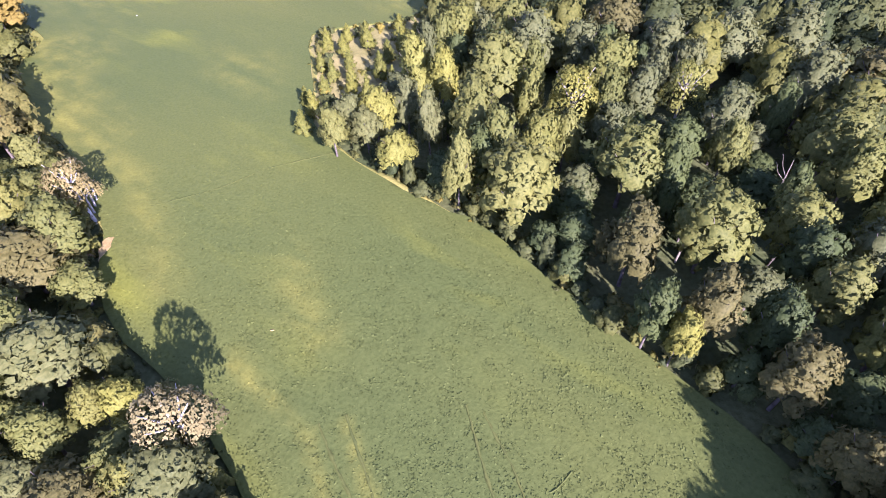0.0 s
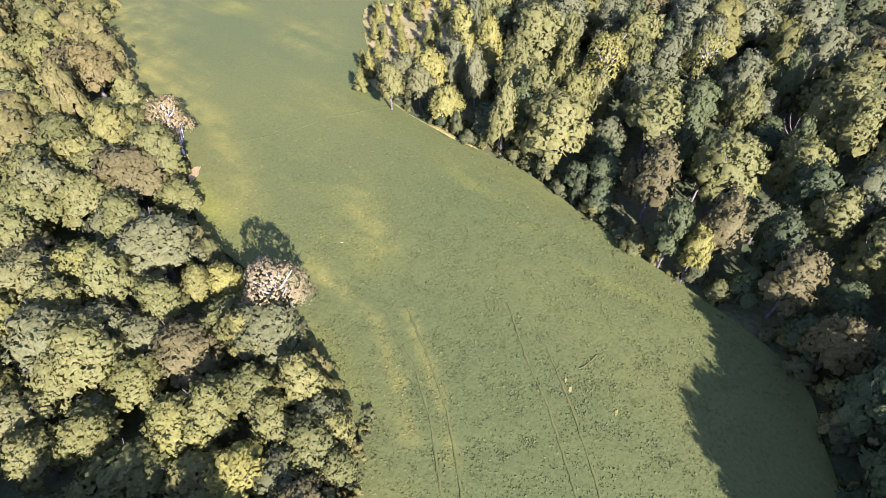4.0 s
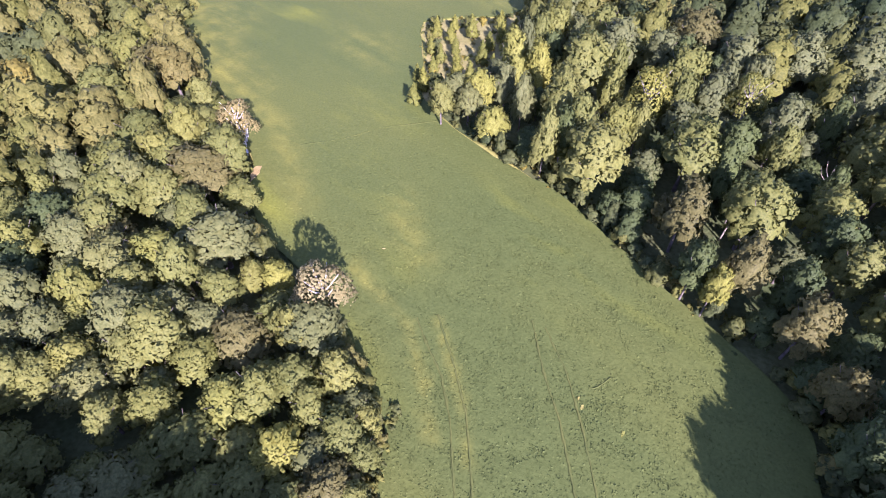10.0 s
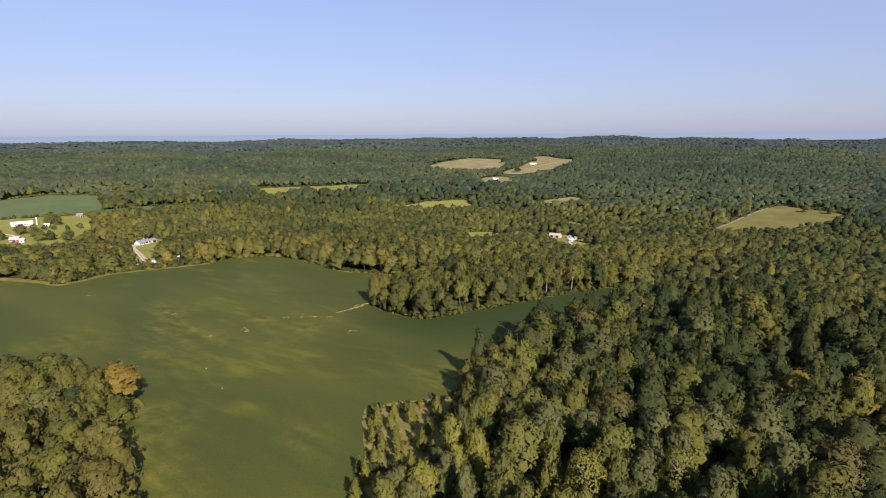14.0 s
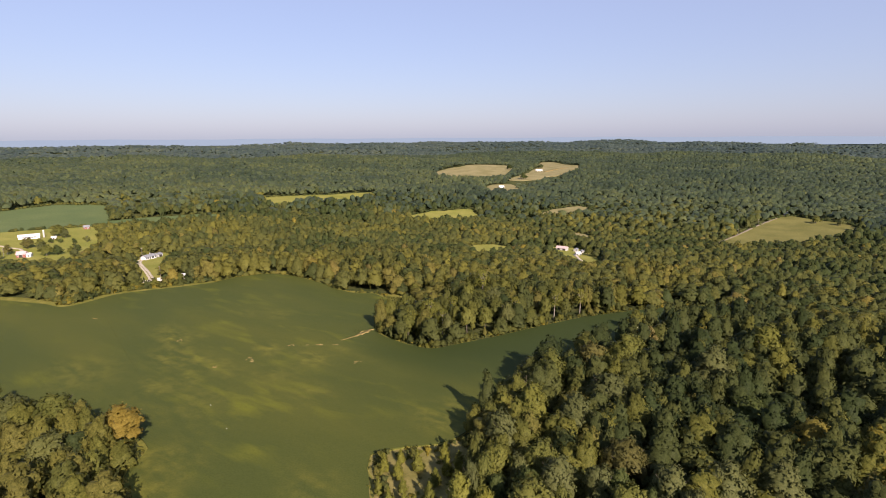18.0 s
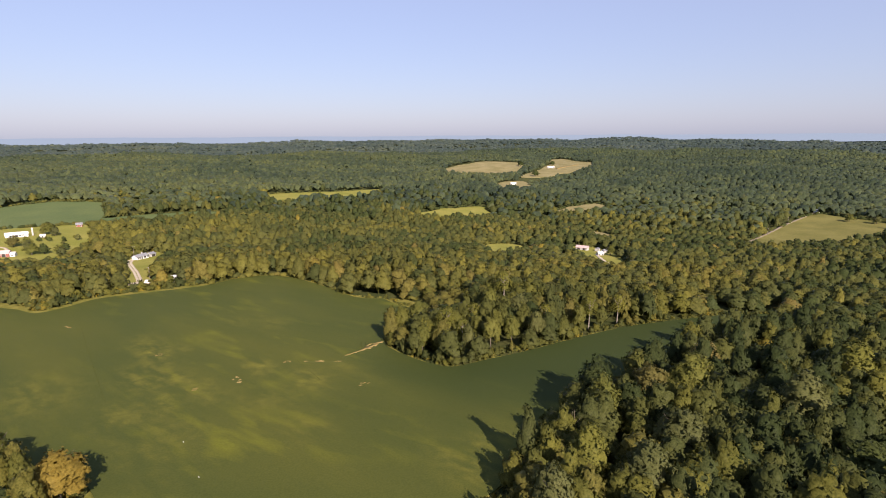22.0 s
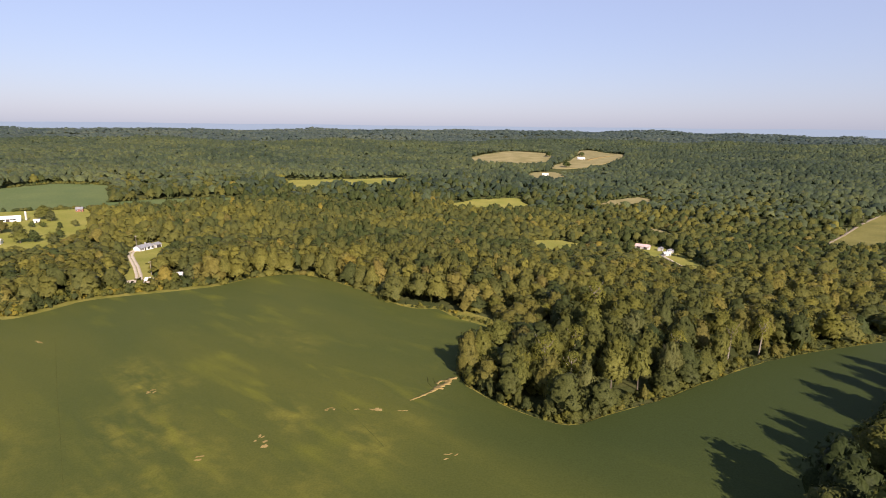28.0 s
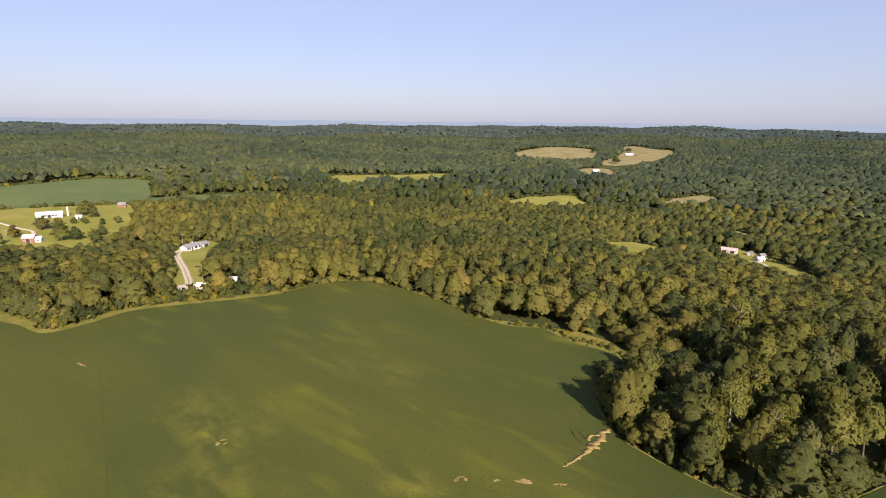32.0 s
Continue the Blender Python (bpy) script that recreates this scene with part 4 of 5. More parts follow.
def stand_height(x, y):
    """Old and young stands of trees: heights that change from patch to patch."""
    a = np.sin(x * 0.011 + 1.9 * np.sin(y * 0.008 + 0.4)) * np.sin(y * 0.0145 + 1.2 * np.sin(x * 0.006))
    b = np.sin(x * 0.031 + 2.2 * np.sin(y * 0.017)) * np.sin(y * 0.037 + x * 0.009 + 2)
    return 12 + 4.2 * a + 2.2 * b


def woods(name, x, y, wide, tall, detail, label):
    """Joined woods: crowns of a few shapes, turned and scaled, with trunks where they are near."""
    shapes = []
    for k in range(8):
        r = np.random.default_rng(500 + k)
        form = "spire" if k in (1, 5) else "dome"
        if detail == 0:
            v, f, m = foliage(r, 8.4, 0.8, 11, 12, 18, 0.60, 6, form, 0.80, 0.46, loose=150, soft=0.66, plump=0.36)
        elif detail == 1:
            v, f, m = foliage(r, 8.2, 0.0, 11, 10, 0, 1.0, 0, form, 0.86, 0.36, loose=180, soft=0.74, rough=0.12, plump=0.39)
        elif detail == 2:
            v, f, m = foliage(r, 8.2, -0.4, 11, 6, 0, 1.0, 0, form, 0.90, 0.60, loose=36, soft=0.76, rough=0.1, plump=0.40)
        else:
            v, f, m = ICO_V * r.uniform(0.75, 1.25, (12, 1)) * (4.0, 4.0, 6.6) + (0, 0, 3.6), ICO_F[(ICO_V[ICO_F].mean(1)[:, 2] > 0.05)], outward(ICO_V + (0, 0, 0.7))
        shapes.append((v, f, m))
    n = len(x)
    z = height(x, y)
    shape, turn = rng.integers(0, 8, n), rng.uniform(0, 6.283, n)
    clump = np.sin(x * 0.045 + 2 * np.sin(y * 0.02)) * np.sin(y * 0.05 + 1.0)
    # tint holds some light: lighter left, darker right, greener with distance for haze
    tint = np.clip(rng.normal((0.50, 0.50, 0.48, 0.46, 0.42)[detail], (0.24, 0.22, 0.17, 0.13, 0.10)[detail], n) + 0.2 * clump + 0.12 * np.sin(x * 0.013 + 1.5 * np.sin(y * 0.007)) * np.sin(y * 0.017 + x * 0.004) + 0.32 * ((x < -20) & (y < 180)) + 0.14 * ((y > 212) & (y < 330) & (x > -60) & (x < 90)) - 0.22 * ((x > 15) & (y < x + 190)) - (detail in (1, 2)) * 0.32 * np.clip((np.hypot(x, y) - 330) / 550, 0, 1) + (detail > 1) * (0.16 * np.sin(x * 0.0061 + 2.1 * np.sin(y * 0.0043)) * np.sin(y * 0.0078 + 1.3) - 0.10 * np.clip((x + 100) / 500, -0.6, 1)), 0, 0.86)
    odd = rng.random(n)
    tint = np.where(odd > (0.985, 0.985, 0.99, 0.995, 1)[detail], rng.uniform(0.88, 1.0, n), tint)
    pieces, values, normals = [], [], []
    for k in range(8):
        s = np.flatnonzero(shape == k)
        if not len(s):
            continue
        c, d = np.cos(turn[s])[:, None], np.sin(turn[s])[:, None]
        v, f, m = shapes[k]
        vx, vy, vz = v[:, 0][None], v[:, 1][None], v[:, 2][None]
        sw, st = (wide[s] / 8)[:, None], (tall[s] / 11)[:, None]
        out = np.stack([x[s][:, None] + (vx * c - vy * d) * sw, y[s][:, None] + (vx * d + vy * c) * sw, z[s][:, None] + vz * st], -1)
        out += rng.normal(0, 0.012, out.shape) * wide[s][:, None, None]
        pieces.append((out.reshape(-1, 3), (f[None] + (np.arange(len(s)) * len(v))[:, None, None]).reshape(-1, 3)))
        values.append(np.repeat(tint[s], len(v)))
        normals.append(np.stack([m[:, 0][None] * c - m[:, 1][None] * d, m[:, 0][None] * d + m[:, 1][None] * c, m[:, 2][None] + 0 * c], -1).reshape(-1, 3))
        if detail == 0:
            v, f = tube([(0, 0, -0.5), (0.1, 0, 6)], [0.24, 0.12], 4)
            out = np.stack([x[s][:, None] + v[:, 0][None], y[s][:, None] + v[:, 1][None], z[s][:, None] + v[:, 2][None] * st], -1)
            f = np.concatenate([f[:, [0, 1, 2]], f[:, [0, 2, 3]]])
            pieces.append((out.reshape(-1, 3), (f[None] + (np.arange(len(s)) * len(v))[:, None, None]).reshape(-1, 3)))
            values.append(np.repeat(tint[s] * 0, len(v)))
            normals.append(np.tile(outward(v * (1, 1, 0)), (len(s), 1)))
    ob = new(name, mesh_of(name, pieces, BLUE_WOODS if detail > 3 else COOL_WOODS if detail > 2 else FAR_WOODS if detail else WOODS, ("tree_tint", np.concatenate(values)), smooth=True, normals=np.concatenate(normals)))
    return tagged(ob, label, "woodland", kind="stuff")


mx, my = scatter(-190, -90, 230, 330, 7.9)
keep = wooded(mx, my, 1.9) & (np.hypot(mx + 5, (my - 95)) < 235) & (in_sight(mx, my, 47) | (np.hypot(mx, my) < 85))
first = (np.hypot(mx + 5, (my - 70) * 0.85) < 118) & (mx > -125) & (mx < 110) & (my > -35) & (my < 175)
keep &= ~first
mx, my = thinned(np.r_[mx[keep], nx[~single]], np.r_[my[keep], ny[~single]], 1.6)
woods("near_woodland", mx, my, rng.uniform(6.4, 11.0, len(mx)), np.where((rng.random(len(mx)) < 0.3) | (mx < -12) & (my > 266), rng.uniform(6, 9, len(mx)), rng.uniform(10.5, 17.5, len(mx))), 0, "dense olive and green late-summer broadleaf woodland")

# young trees along the wood's edge
near_edge = np.flatnonzero((FIELD[:, 1] > -30) & (FIELD[:, 1] < 290) & (FIELD[:, 0] > -130))
OUT_N = np.roll(FIELD, -1, 0) - np.roll(FIELD, 1, 0)
OUT_N = np.c_[OUT_N[:, 1], -OUT_N[:, 0]] / np.linalg.norm(OUT_N, axis=1, keepdims=True)
if inside(FIELD, FIELD[:, 0] + OUT_N[:, 0] * 0.6, FIELD[:, 1] + OUT_N[:, 1] * 0.6).mean() > 0.5:
    OUT_N = -OUT_N
off = rng.uniform(1.5, 3.2, len(near_edge))
yx, yy = FIELD[near_edge, 0] + OUT_N[near_edge, 0] * off, FIELD[near_edge, 1] + OUT_N[near_edge, 1] * off
ok = ~inside(SCRUB, yx, yy) & ~((yx < -2) & (yy > 88) & (yy < 140)) & (rng.random(len(yx)) < 0.8)
yx, yy = yx[ok], yy[ok]
woods("edge_saplings", yx, yy, rng.uniform(2.6, 4.8, len(yx)), rng.uniform(2.8, 7.0, len(yx)), 0, "young green and yellow trees along the woodland edge")

bx, by = scatter(-1050, 150, 1050, 1080, 9.2, 0.36)
keep = (np.hypot(bx + 5, by - 95) >= 232) & (np.hypot(bx, by) < 700 + 330 * rng.random(len(bx)) ** 1.5) & in_sight(bx, by, 43)
bx, by = bx[keep], by[keep]
keep = wooded(bx, by, 2.5)
bx, by = bx[keep], by[keep]
front = np.hypot(bx + 40, by - 60) < 440
for name, some, detail in (("middle_woodland", front, 1), ("back_woodland", ~front, 2)):
    n = some.sum()
    woods(name, bx[some], by[some], rng.uniform(7.5, 14.0, n), stand_height(bx[some], by[some]).clip(9, 15) * rng.uniform(0.75, 1.15, n), detail, "olive and green woodland that covers rolling hills")

# low growth where tall trees would hide clearings from the camera, and young trees round them
lx, ly = scatter(-700, 330, 560, 1000, 6.4, 0.4)
keep = in_sight(lx, ly, 43) & wooded(lx, ly, 1.2, False)
lx, ly = lx[keep], ly[keep]
keep = ~wooded(lx, ly, 2.5)
lx, ly = lx[keep], ly[keep]
rims = [smoothed(p, 4.5) for p in CLEARINGS[1:] + [FAR_EDGE]]
rx, ry = np.concatenate([p[:, 0] for p in rims]), np.concatenate([p[:, 1] for p in rims])
for reach_out in (2.2, 4.5):
    for q in range(4):
        a = rng.uniform(0, 6.283, len(rx))
        px, py = rx + np.cos(a) * reach_out, ry + np.sin(a) * reach_out
        keep = wooded(px, py, 0.9, False) & in_sight(px, py, 43) & (np.hypot(px, py) < 1000)
        lx, ly = np.r_[lx, px[keep][::3]], np.r_[ly, py[keep][::3]]
woods("low_growth", lx, ly, rng.uniform(4.5, 8.0, len(lx)), rng.uniform(2.2, 4.8, len(lx)), 2, "low olive scrub and young trees round clearings")

# the woods that go on beside and behind the way
ox, oy = scatter(-420, -330, 420, 330, 12.6, 0.4)
keep = ~(in_sight(ox, oy, 47) | (np.hypot(ox, oy) < 85)) & (np.hypot(ox, oy) < 420)
keep |= (np.hypot(ox + 5, oy - 95) >= 235) & (oy < 200) & ~in_sight(ox, oy, 43)
keep &= ~((ox > -125) & (ox < 110) & (oy > -35) & (np.hypot(ox + 5, (oy - 70) * 0.85) < 118))
ox, oy = ox[keep], oy[keep]
keep = wooded(ox, oy, 4.0)
ox, oy = ox[keep], oy[keep]
woods("surrounding_woodland", ox, oy, rng.uniform(12, 17, len(ox)), rng.uniform(9, 15, len(ox)), 2, "olive and green woodland round the crop field")

cx, cy = scatter(-2000, 500, 2000, 2200, 9.6, 0.5)
d = np.hypot(cx, cy)
keep = (d >= 700 + 330 * rng.random(len(d)) ** 0.7) & (d < 2150) & in_sight(cx, cy, 43)
cx, cy = cx[keep], cy[keep]
keep = wooded(cx, cy, 6.0)
cx, cy = cx[keep], cy[keep]
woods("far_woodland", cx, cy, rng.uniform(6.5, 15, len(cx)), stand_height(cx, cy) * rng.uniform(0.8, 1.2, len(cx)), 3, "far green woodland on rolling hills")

ex, ey = scatter(-4400, 1300, 4400, 4650, 25.0, 0.5)
d = np.hypot(ex, ey)
keep = (d >= 2140) & (d < 4050) & in_sight(ex, ey, 43)
ex, ey = ex[keep], ey[keep]
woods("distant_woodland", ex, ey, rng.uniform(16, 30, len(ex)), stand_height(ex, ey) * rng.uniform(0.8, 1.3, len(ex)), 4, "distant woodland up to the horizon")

# ---- field margin, undergrowth and crop tufts ----
OUT_F = np.roll(FIELD, -1, 0) - np.roll(FIELD, 1, 0)
OUT_F = np.c_[OUT_F[:, 1], -OUT_F[:, 0]] / np.linalg.norm(OUT_F, axis=1, keepdims=True)
if inside(FIELD, FIELD[:, 0] + OUT_F[:, 0] * 0.6, FIELD[:, 1] + OUT_F[:, 1] * 0.6).mean() > 0.5:
    OUT_F = -OUT_F
reach = 1.0 - 0.45 * (FIELD[:, 1] < 62) + 7.0 * ((FIELD[:, 1] > 285) & (FIELD[:, 0] < -175)) + np.where(FIELD[:, 0] > -60, 0.2, 1.6) * (FIELD[:, 1] > 200) + rng.uniform(-0.3, 0.5, len(FIELD))
reach = reach * np.where(FIELD[:, 1] < 210, 0.75 + 0.6 * np.sin(np.arange(len(FIELD)) * 0.9) * np.sin(np.arange(len(FIELD)) * 0.37 + 1) + rng.uniform(-0.25, 0.25, len(FIELD)), 1.0).clip(0.15, 2)
reach = reach * np.where((FIELD[:, 1] > 205) & (FIELD[:, 0] > -62), rng.uniform(0.4, 1.1, len(FIELD)), 1)
rings = []
for share, lift in ((-0.25, 0.1), (0.15, 0.42), (0.6, 0.5), (1.0, 0.1)):
    p = FIELD + OUT_F * (reach * share)[:, None]
    rings.append(np.c_[p, height(p[:, 0], p[:, 1]) + np.where(FIELD[:, 1] < 62, -0.3, lift) + rng.normal(0, 0.08, len(p)) * (0.1 < share < 1)])
n = len(FIELD)
idx = np.arange(n)
quads = np.concatenate([np.stack([k * n + idx, k * n + (idx + 1) % n, (k + 1) * n + (idx + 1) % n, (k + 1) * n + idx], 1) for k in range(3)])
tagged(new("field_margin", mesh_of("field_margin", [(np.concatenate(rings), quads)], WEEDS, smooth=True)), "yellow-green weedy grass margin round the crop field", "grassland", kind="structure")


def bushes(name, x, y, size, label, kinds):
    """Low joined undergrowth."""
    shapes = [foliage(np.random.default_rng(9000 + k), 2.2, -0.3, 1.6, 4, 0, 0.5, 0, "dome", 0.8, 0.42, loose=26, soft=0.6, plump=0.3) for k in range(12)]
    pieces, values, normals = [], [], []
    for k in range(len(x)):
        v, f, m = shapes[k % 12]
        pieces.append((v * size[k] * rng.uniform(0.85, 1.15, 3) + (x[k], y[k], float(height(x[k], y[k]))), f))
        values.append(np.full(len(v), rng.choice(kinds)))
        normals.append(m)
    ob = new(name, mesh_of(name, pieces, WOODS, ("tree_tint", np.concatenate(values)), smooth=True, normals=np.concatenate(normals)))
    return tagged(ob, label, "undergrowth", kind="stuff")


edge = np.flatnonzero((FIELD[:, 1] > -30) & (FIELD[:, 0] > -260))
pick = np.repeat(edge, 3)
off = rng.uniform(-0.3, 4.6, len(pick)) + 6.5 * (reach[pick] > 5)
slide = rng.uniform(-1.5, 1.5, len(pick))
ux, uy = FIELD[pick, 0] + OUT_F[pick, 0] * off - OUT_F[pick, 1] * slide, FIELD[pick, 1] + OUT_F[pick, 1] * off + OUT_F[pick, 0] * slide
hx, hy = rng.uniform(-16.6, -14.9, 70), rng.uniform(-12, 14, 70)
ux, uy, off = np.r_[ux, hx], np.r_[uy, hy], np.r_[off, rng.uniform(0.5, 1.6, 70)]
bushes("edge_undergrowth", ux, uy, 0.42 + off.clip(0) * rng.uniform(0.12, 0.42, len(ux)), "green and yellow shrubs and weeds along the woodland edge", [0.1, 0.3, 0.4, 0.5, 0.6, 0.75, 0.8, 0.86, 1.0])
sx, sy = rng.uniform(-30, 0, 110), rng.uniform(88, 134, 110)
ok = inside(SCRUB, sx, sy)
bushes("scrub_bushes", sx[ok], sy[ok], rng.uniform(0.3, 0.9, ok.sum()) , "low yellow-green scrub in dry tall grass", [0.6, 0.8, 0.9, 1.0])

tx, ty = rng.uniform(-60, 40, 140000), rng.uniform(-12, 100, 140000)
ok = inside(FIELD, tx, ty) & (rng.random(140000) < (1.15 - np.hypot(tx, ty - 20) / 80).clip(0, 1) ** 1.3)
tx, ty = tx[ok][:46000], ty[ok][:46000]
tz = height(tx, ty) + 0.645 + rng.uniform(-0.04, 0.05, len(tx))
tv, tf = sprays(rng, np.c_[tx, ty, tz], np.tile((0.0, 0.0, 1.0), (len(tx), 1)), 0.135, 0.24)
tagged(new("soybean_tufts", mesh_of("soybean_tufts", [(tv, tf)], CROP, ("yellowed", np.repeat(yellowed(tx, ty), 3)))), "leafy tops of green soybean plants", "crop", kind="stuff")


def ribbon(name, line, width, lift, material, label, category, step=2.0, ragged=0.0):
    """A narrow strip along a line, draped on the ground."""
    p = np.array(line, float)
    d = np.r_[0, np.cumsum(np.linalg.norm(np.diff(p, axis=0), axis=1))]
    t = np.linspace(0, d[-1], max(3, int(d[-1] / step)))
    q = np.c_[np.interp(t, d, p[:, 0]), np.interp(t, d, p[:, 1])]
    q[1:-1] = (q[:-2] + 2 * q[1:-1] + q[2:]) / 4
    g = np.gradient(q, axis=0)
    g /= np.linalg.norm(g, axis=1, keepdims=True)
    side = np.c_[-g[:, 1], g[:, 0]]
    w = width / 2 * (1 + ragged * rng.normal(0, 1, (2, len(q)))).clip(0.25, 2)
    rows = []
    for s, z in ((w[0] * 1.1, -0.12), (w[0], lift), (-w[1], lift), (-w[1] * 1.1, -0.12)):
        e = q + side * (s[:, None] if np.ndim(s) else s)
        rows.append(np.c_[e, height(e[:, 0], e[:, 1]) + z])
    m = len(q)
    i = np.arange(m - 1)
    f = np.concatenate([np.stack([k * m + i, k * m + i + 1, (k + 1) * m + i + 1, (k + 1) * m + i], 1) for k in range(3)])
    return tagged(new(name, mesh_of(name, [(np.concatenate(rows), f)], material, smooth=True)), label, category, kind="structure")


for line, width in (([(-15, 28), (-13, 24), (-10, 19), (-8, 13), (-6, 3), (-5.5, -6)], 0.34), ([(-12, 29), (-9, 22), (-6, 14), (-4, 4), (-3.4, -6)], 0.34), ([(2, 30), (4, 21), (6, 15), (8, 5), (9, -4)], 0.30),
                    ([(4, 29), (7, 22), (9, 14), (10.4, 6), (11.4, -3)], 0.30), ([(13, 22), (11.4, 20.4), (10.4, 19.9)], 0.16)):
    ribbon("wheel_track", line, width * 0.8, 0.72, FAINT_TRACK, "dark wheel track pressed into the soybean crop", "wheel track", 0.6, 0.45)
for line in ([(-203, 269), (-171, 230), (-130, 181)], [(-80, 222), (-76, 216.5), (-71, 210.5), (-65, 202)], [(-95, 206), (-91, 199)], [(-48, 66), (-38, 70), (-31, 75), (-20, 79)]):
    ribbon("wheel_track", line, 0.15, 0.67, FAINT_TRACK, "faint old wheel track in the soybean crop", "wheel track", 0.8, 0.9)


def soil_patch(x, y, a, b, turn, label="tan bare soil washed open in the crop", material=None):
    """An uneven bare spot with a raised rim of crumbs."""
    k = np.arange(14) / 14 * 6.283
    r = rng.uniform(0.6, 1.25, 14)
    u, v = np.cos(k) * a * r, np.sin(k) * b * r
    c, s = math.cos(turn), math.sin(turn)
    px, py = x + u * c - v * s, y + u * s + v * c
    top = np.c_[px, py, height(px, py) + 0.72]
    low = np.c_[x + (px - x) * 1.15, y + (py - y) * 1.15, height(px, py) + 0.3]
    mid = np.array([[x, y, float(height(x, y)) + 0.7]])
    i = np.arange(14)
    ob = new("bare_soil", mesh_of("bare_soil", [(np.r_[top, low, mid], np.r_[np.stack([i, (i + 1) % 14, 28 + 0 * i], 1)]), (np.zeros((0, 3)), np.stack([14 + i, 14 + (i + 1) % 14, (i + 1) % 14, i], 1) - 29)], material or SOIL))
    return tagged(ob, label, "soil", kind="structure")


for line, width in (([(-49.6, 245.4), (-51.2, 243), (-52.4, 240), (-54.2, 237), (-56.6, 233.6)], 1.5), ([(-56.2, 234.4), (-59.2, 230.4), (-62, 227.4)], 0.7), ([(-51.0, 242.6), (-53.8, 242.0), (-55.6, 239.6)], 0.9), ([(-53.0, 239.2), (-55.4, 237.6)], 0.8)):
    ribbon("eroded_gully", line, width, 0.74, SOIL, "tan eroded gully washed into the field edge", "soil", 0.5, 0.8)
for line in ([(-58.6, 244), (-58, 240), (-56.6, 237.4)], [(-56.8, 243.6), (-56, 240.6)]):
    ribbon("gully_crack", line, 0.3, 0.76, TRACK, "dark crack beside an eroded gully", "soil", 0.5, 0.4)
for x, y, a, b, w in ((-62.5, 221, 1.2, 0.4, 0.6), (-70, 221, 2.2, 0.9, 0.1), (-76, 221, 0.8, 0.4, 0), (-83, 220, 1.3, 0.6, 0.2), (-95, 201, 1.8, 1.0, 1.0), (-96.5, 204, 1.2, 0.5, 1.2), (-107, 193.5, 1.2, 0.6, 0.4),
                      (-140, 227, 1.4, 0.7, 0.6), (-49, 199, 1.5, 0.4, 0.7), (-205, 264, 3.0, 0.7, 2.5), (-53.5, 57, 1.6, 4.2, 0.5)):
    for k in range(4):
        soil_patch(x + rng.normal(0, 0.55) * a, y + rng.normal(0, 0.5) * a, a * rng.uniform(0.25, 0.55), b * rng.uniform(0.3, 0.6), w + rng.normal(0, 0.4))

for x, y, a in ((9, 17, 0.45), (14, 14, 0.5), (8.6, 18.2, 0.3)):
    soil_patch(x, y, a, a * 0.4, 1.2, "yellowed bare spot in the crop", WEEDS)


def marker(x, y, label, material=None):
    """A small pale lump of debris in the crop."""
    bm = bmesh.new()
    bmesh.ops.create_icosphere(bm, subdivisions=2, radius=0.2)
    for v in bm.verts:
        v.co *= 1 + 0.25 * noise.noise(v.co * 3 + Vector((x, y, 0)))
    bmesh.ops.scale(bm, vec=(1.5, 0.55, 0.4), verts=bm.verts)
    ob = new("field_debris", from_bm("field_debris", bm, material or WHITE))
    ob.matrix_world = pose(x, y, float(height(x, y)) + 0.76, 0, 12, 40 + x)
    return tagged(ob, label, "debris", "field debris")


marker(-23, 41, "small tan piece of debris lying in the crop", SOIL)
marker(-79, 141, "small white piece of debris lying in the crop")
marker(-92, 158, "small grey-white piece of debris lying in the crop")

# ---- farmsteads ----


def gable(l, w, eave, ridge, over):
    """Roof slab over a plan l by w, ridge along x."""
    t = 0.22
    x, y = l / 2 + over, w / 2 + over
    drop = eave - (ridge - eave) * over / (w / 2)
    v = [(sx * x, sy * yy, z + dz) for dz in (0, t) for sx in (-1, 1) for sy, yy, z in ((-1, y, drop), (0, 0, ridge), (1, y, drop))]
    f = [(0, 1, 4, 3), (1, 2, 5, 4), (6, 9, 10, 7), (7, 10, 11, 8), (0, 3, 9, 6), (2, 8, 11, 5), (0, 6, 7, 1), (1, 7, 8, 2), (3, 4, 10, 9), (4, 5, 11, 10)]
    return np.array(v), np.array(f)


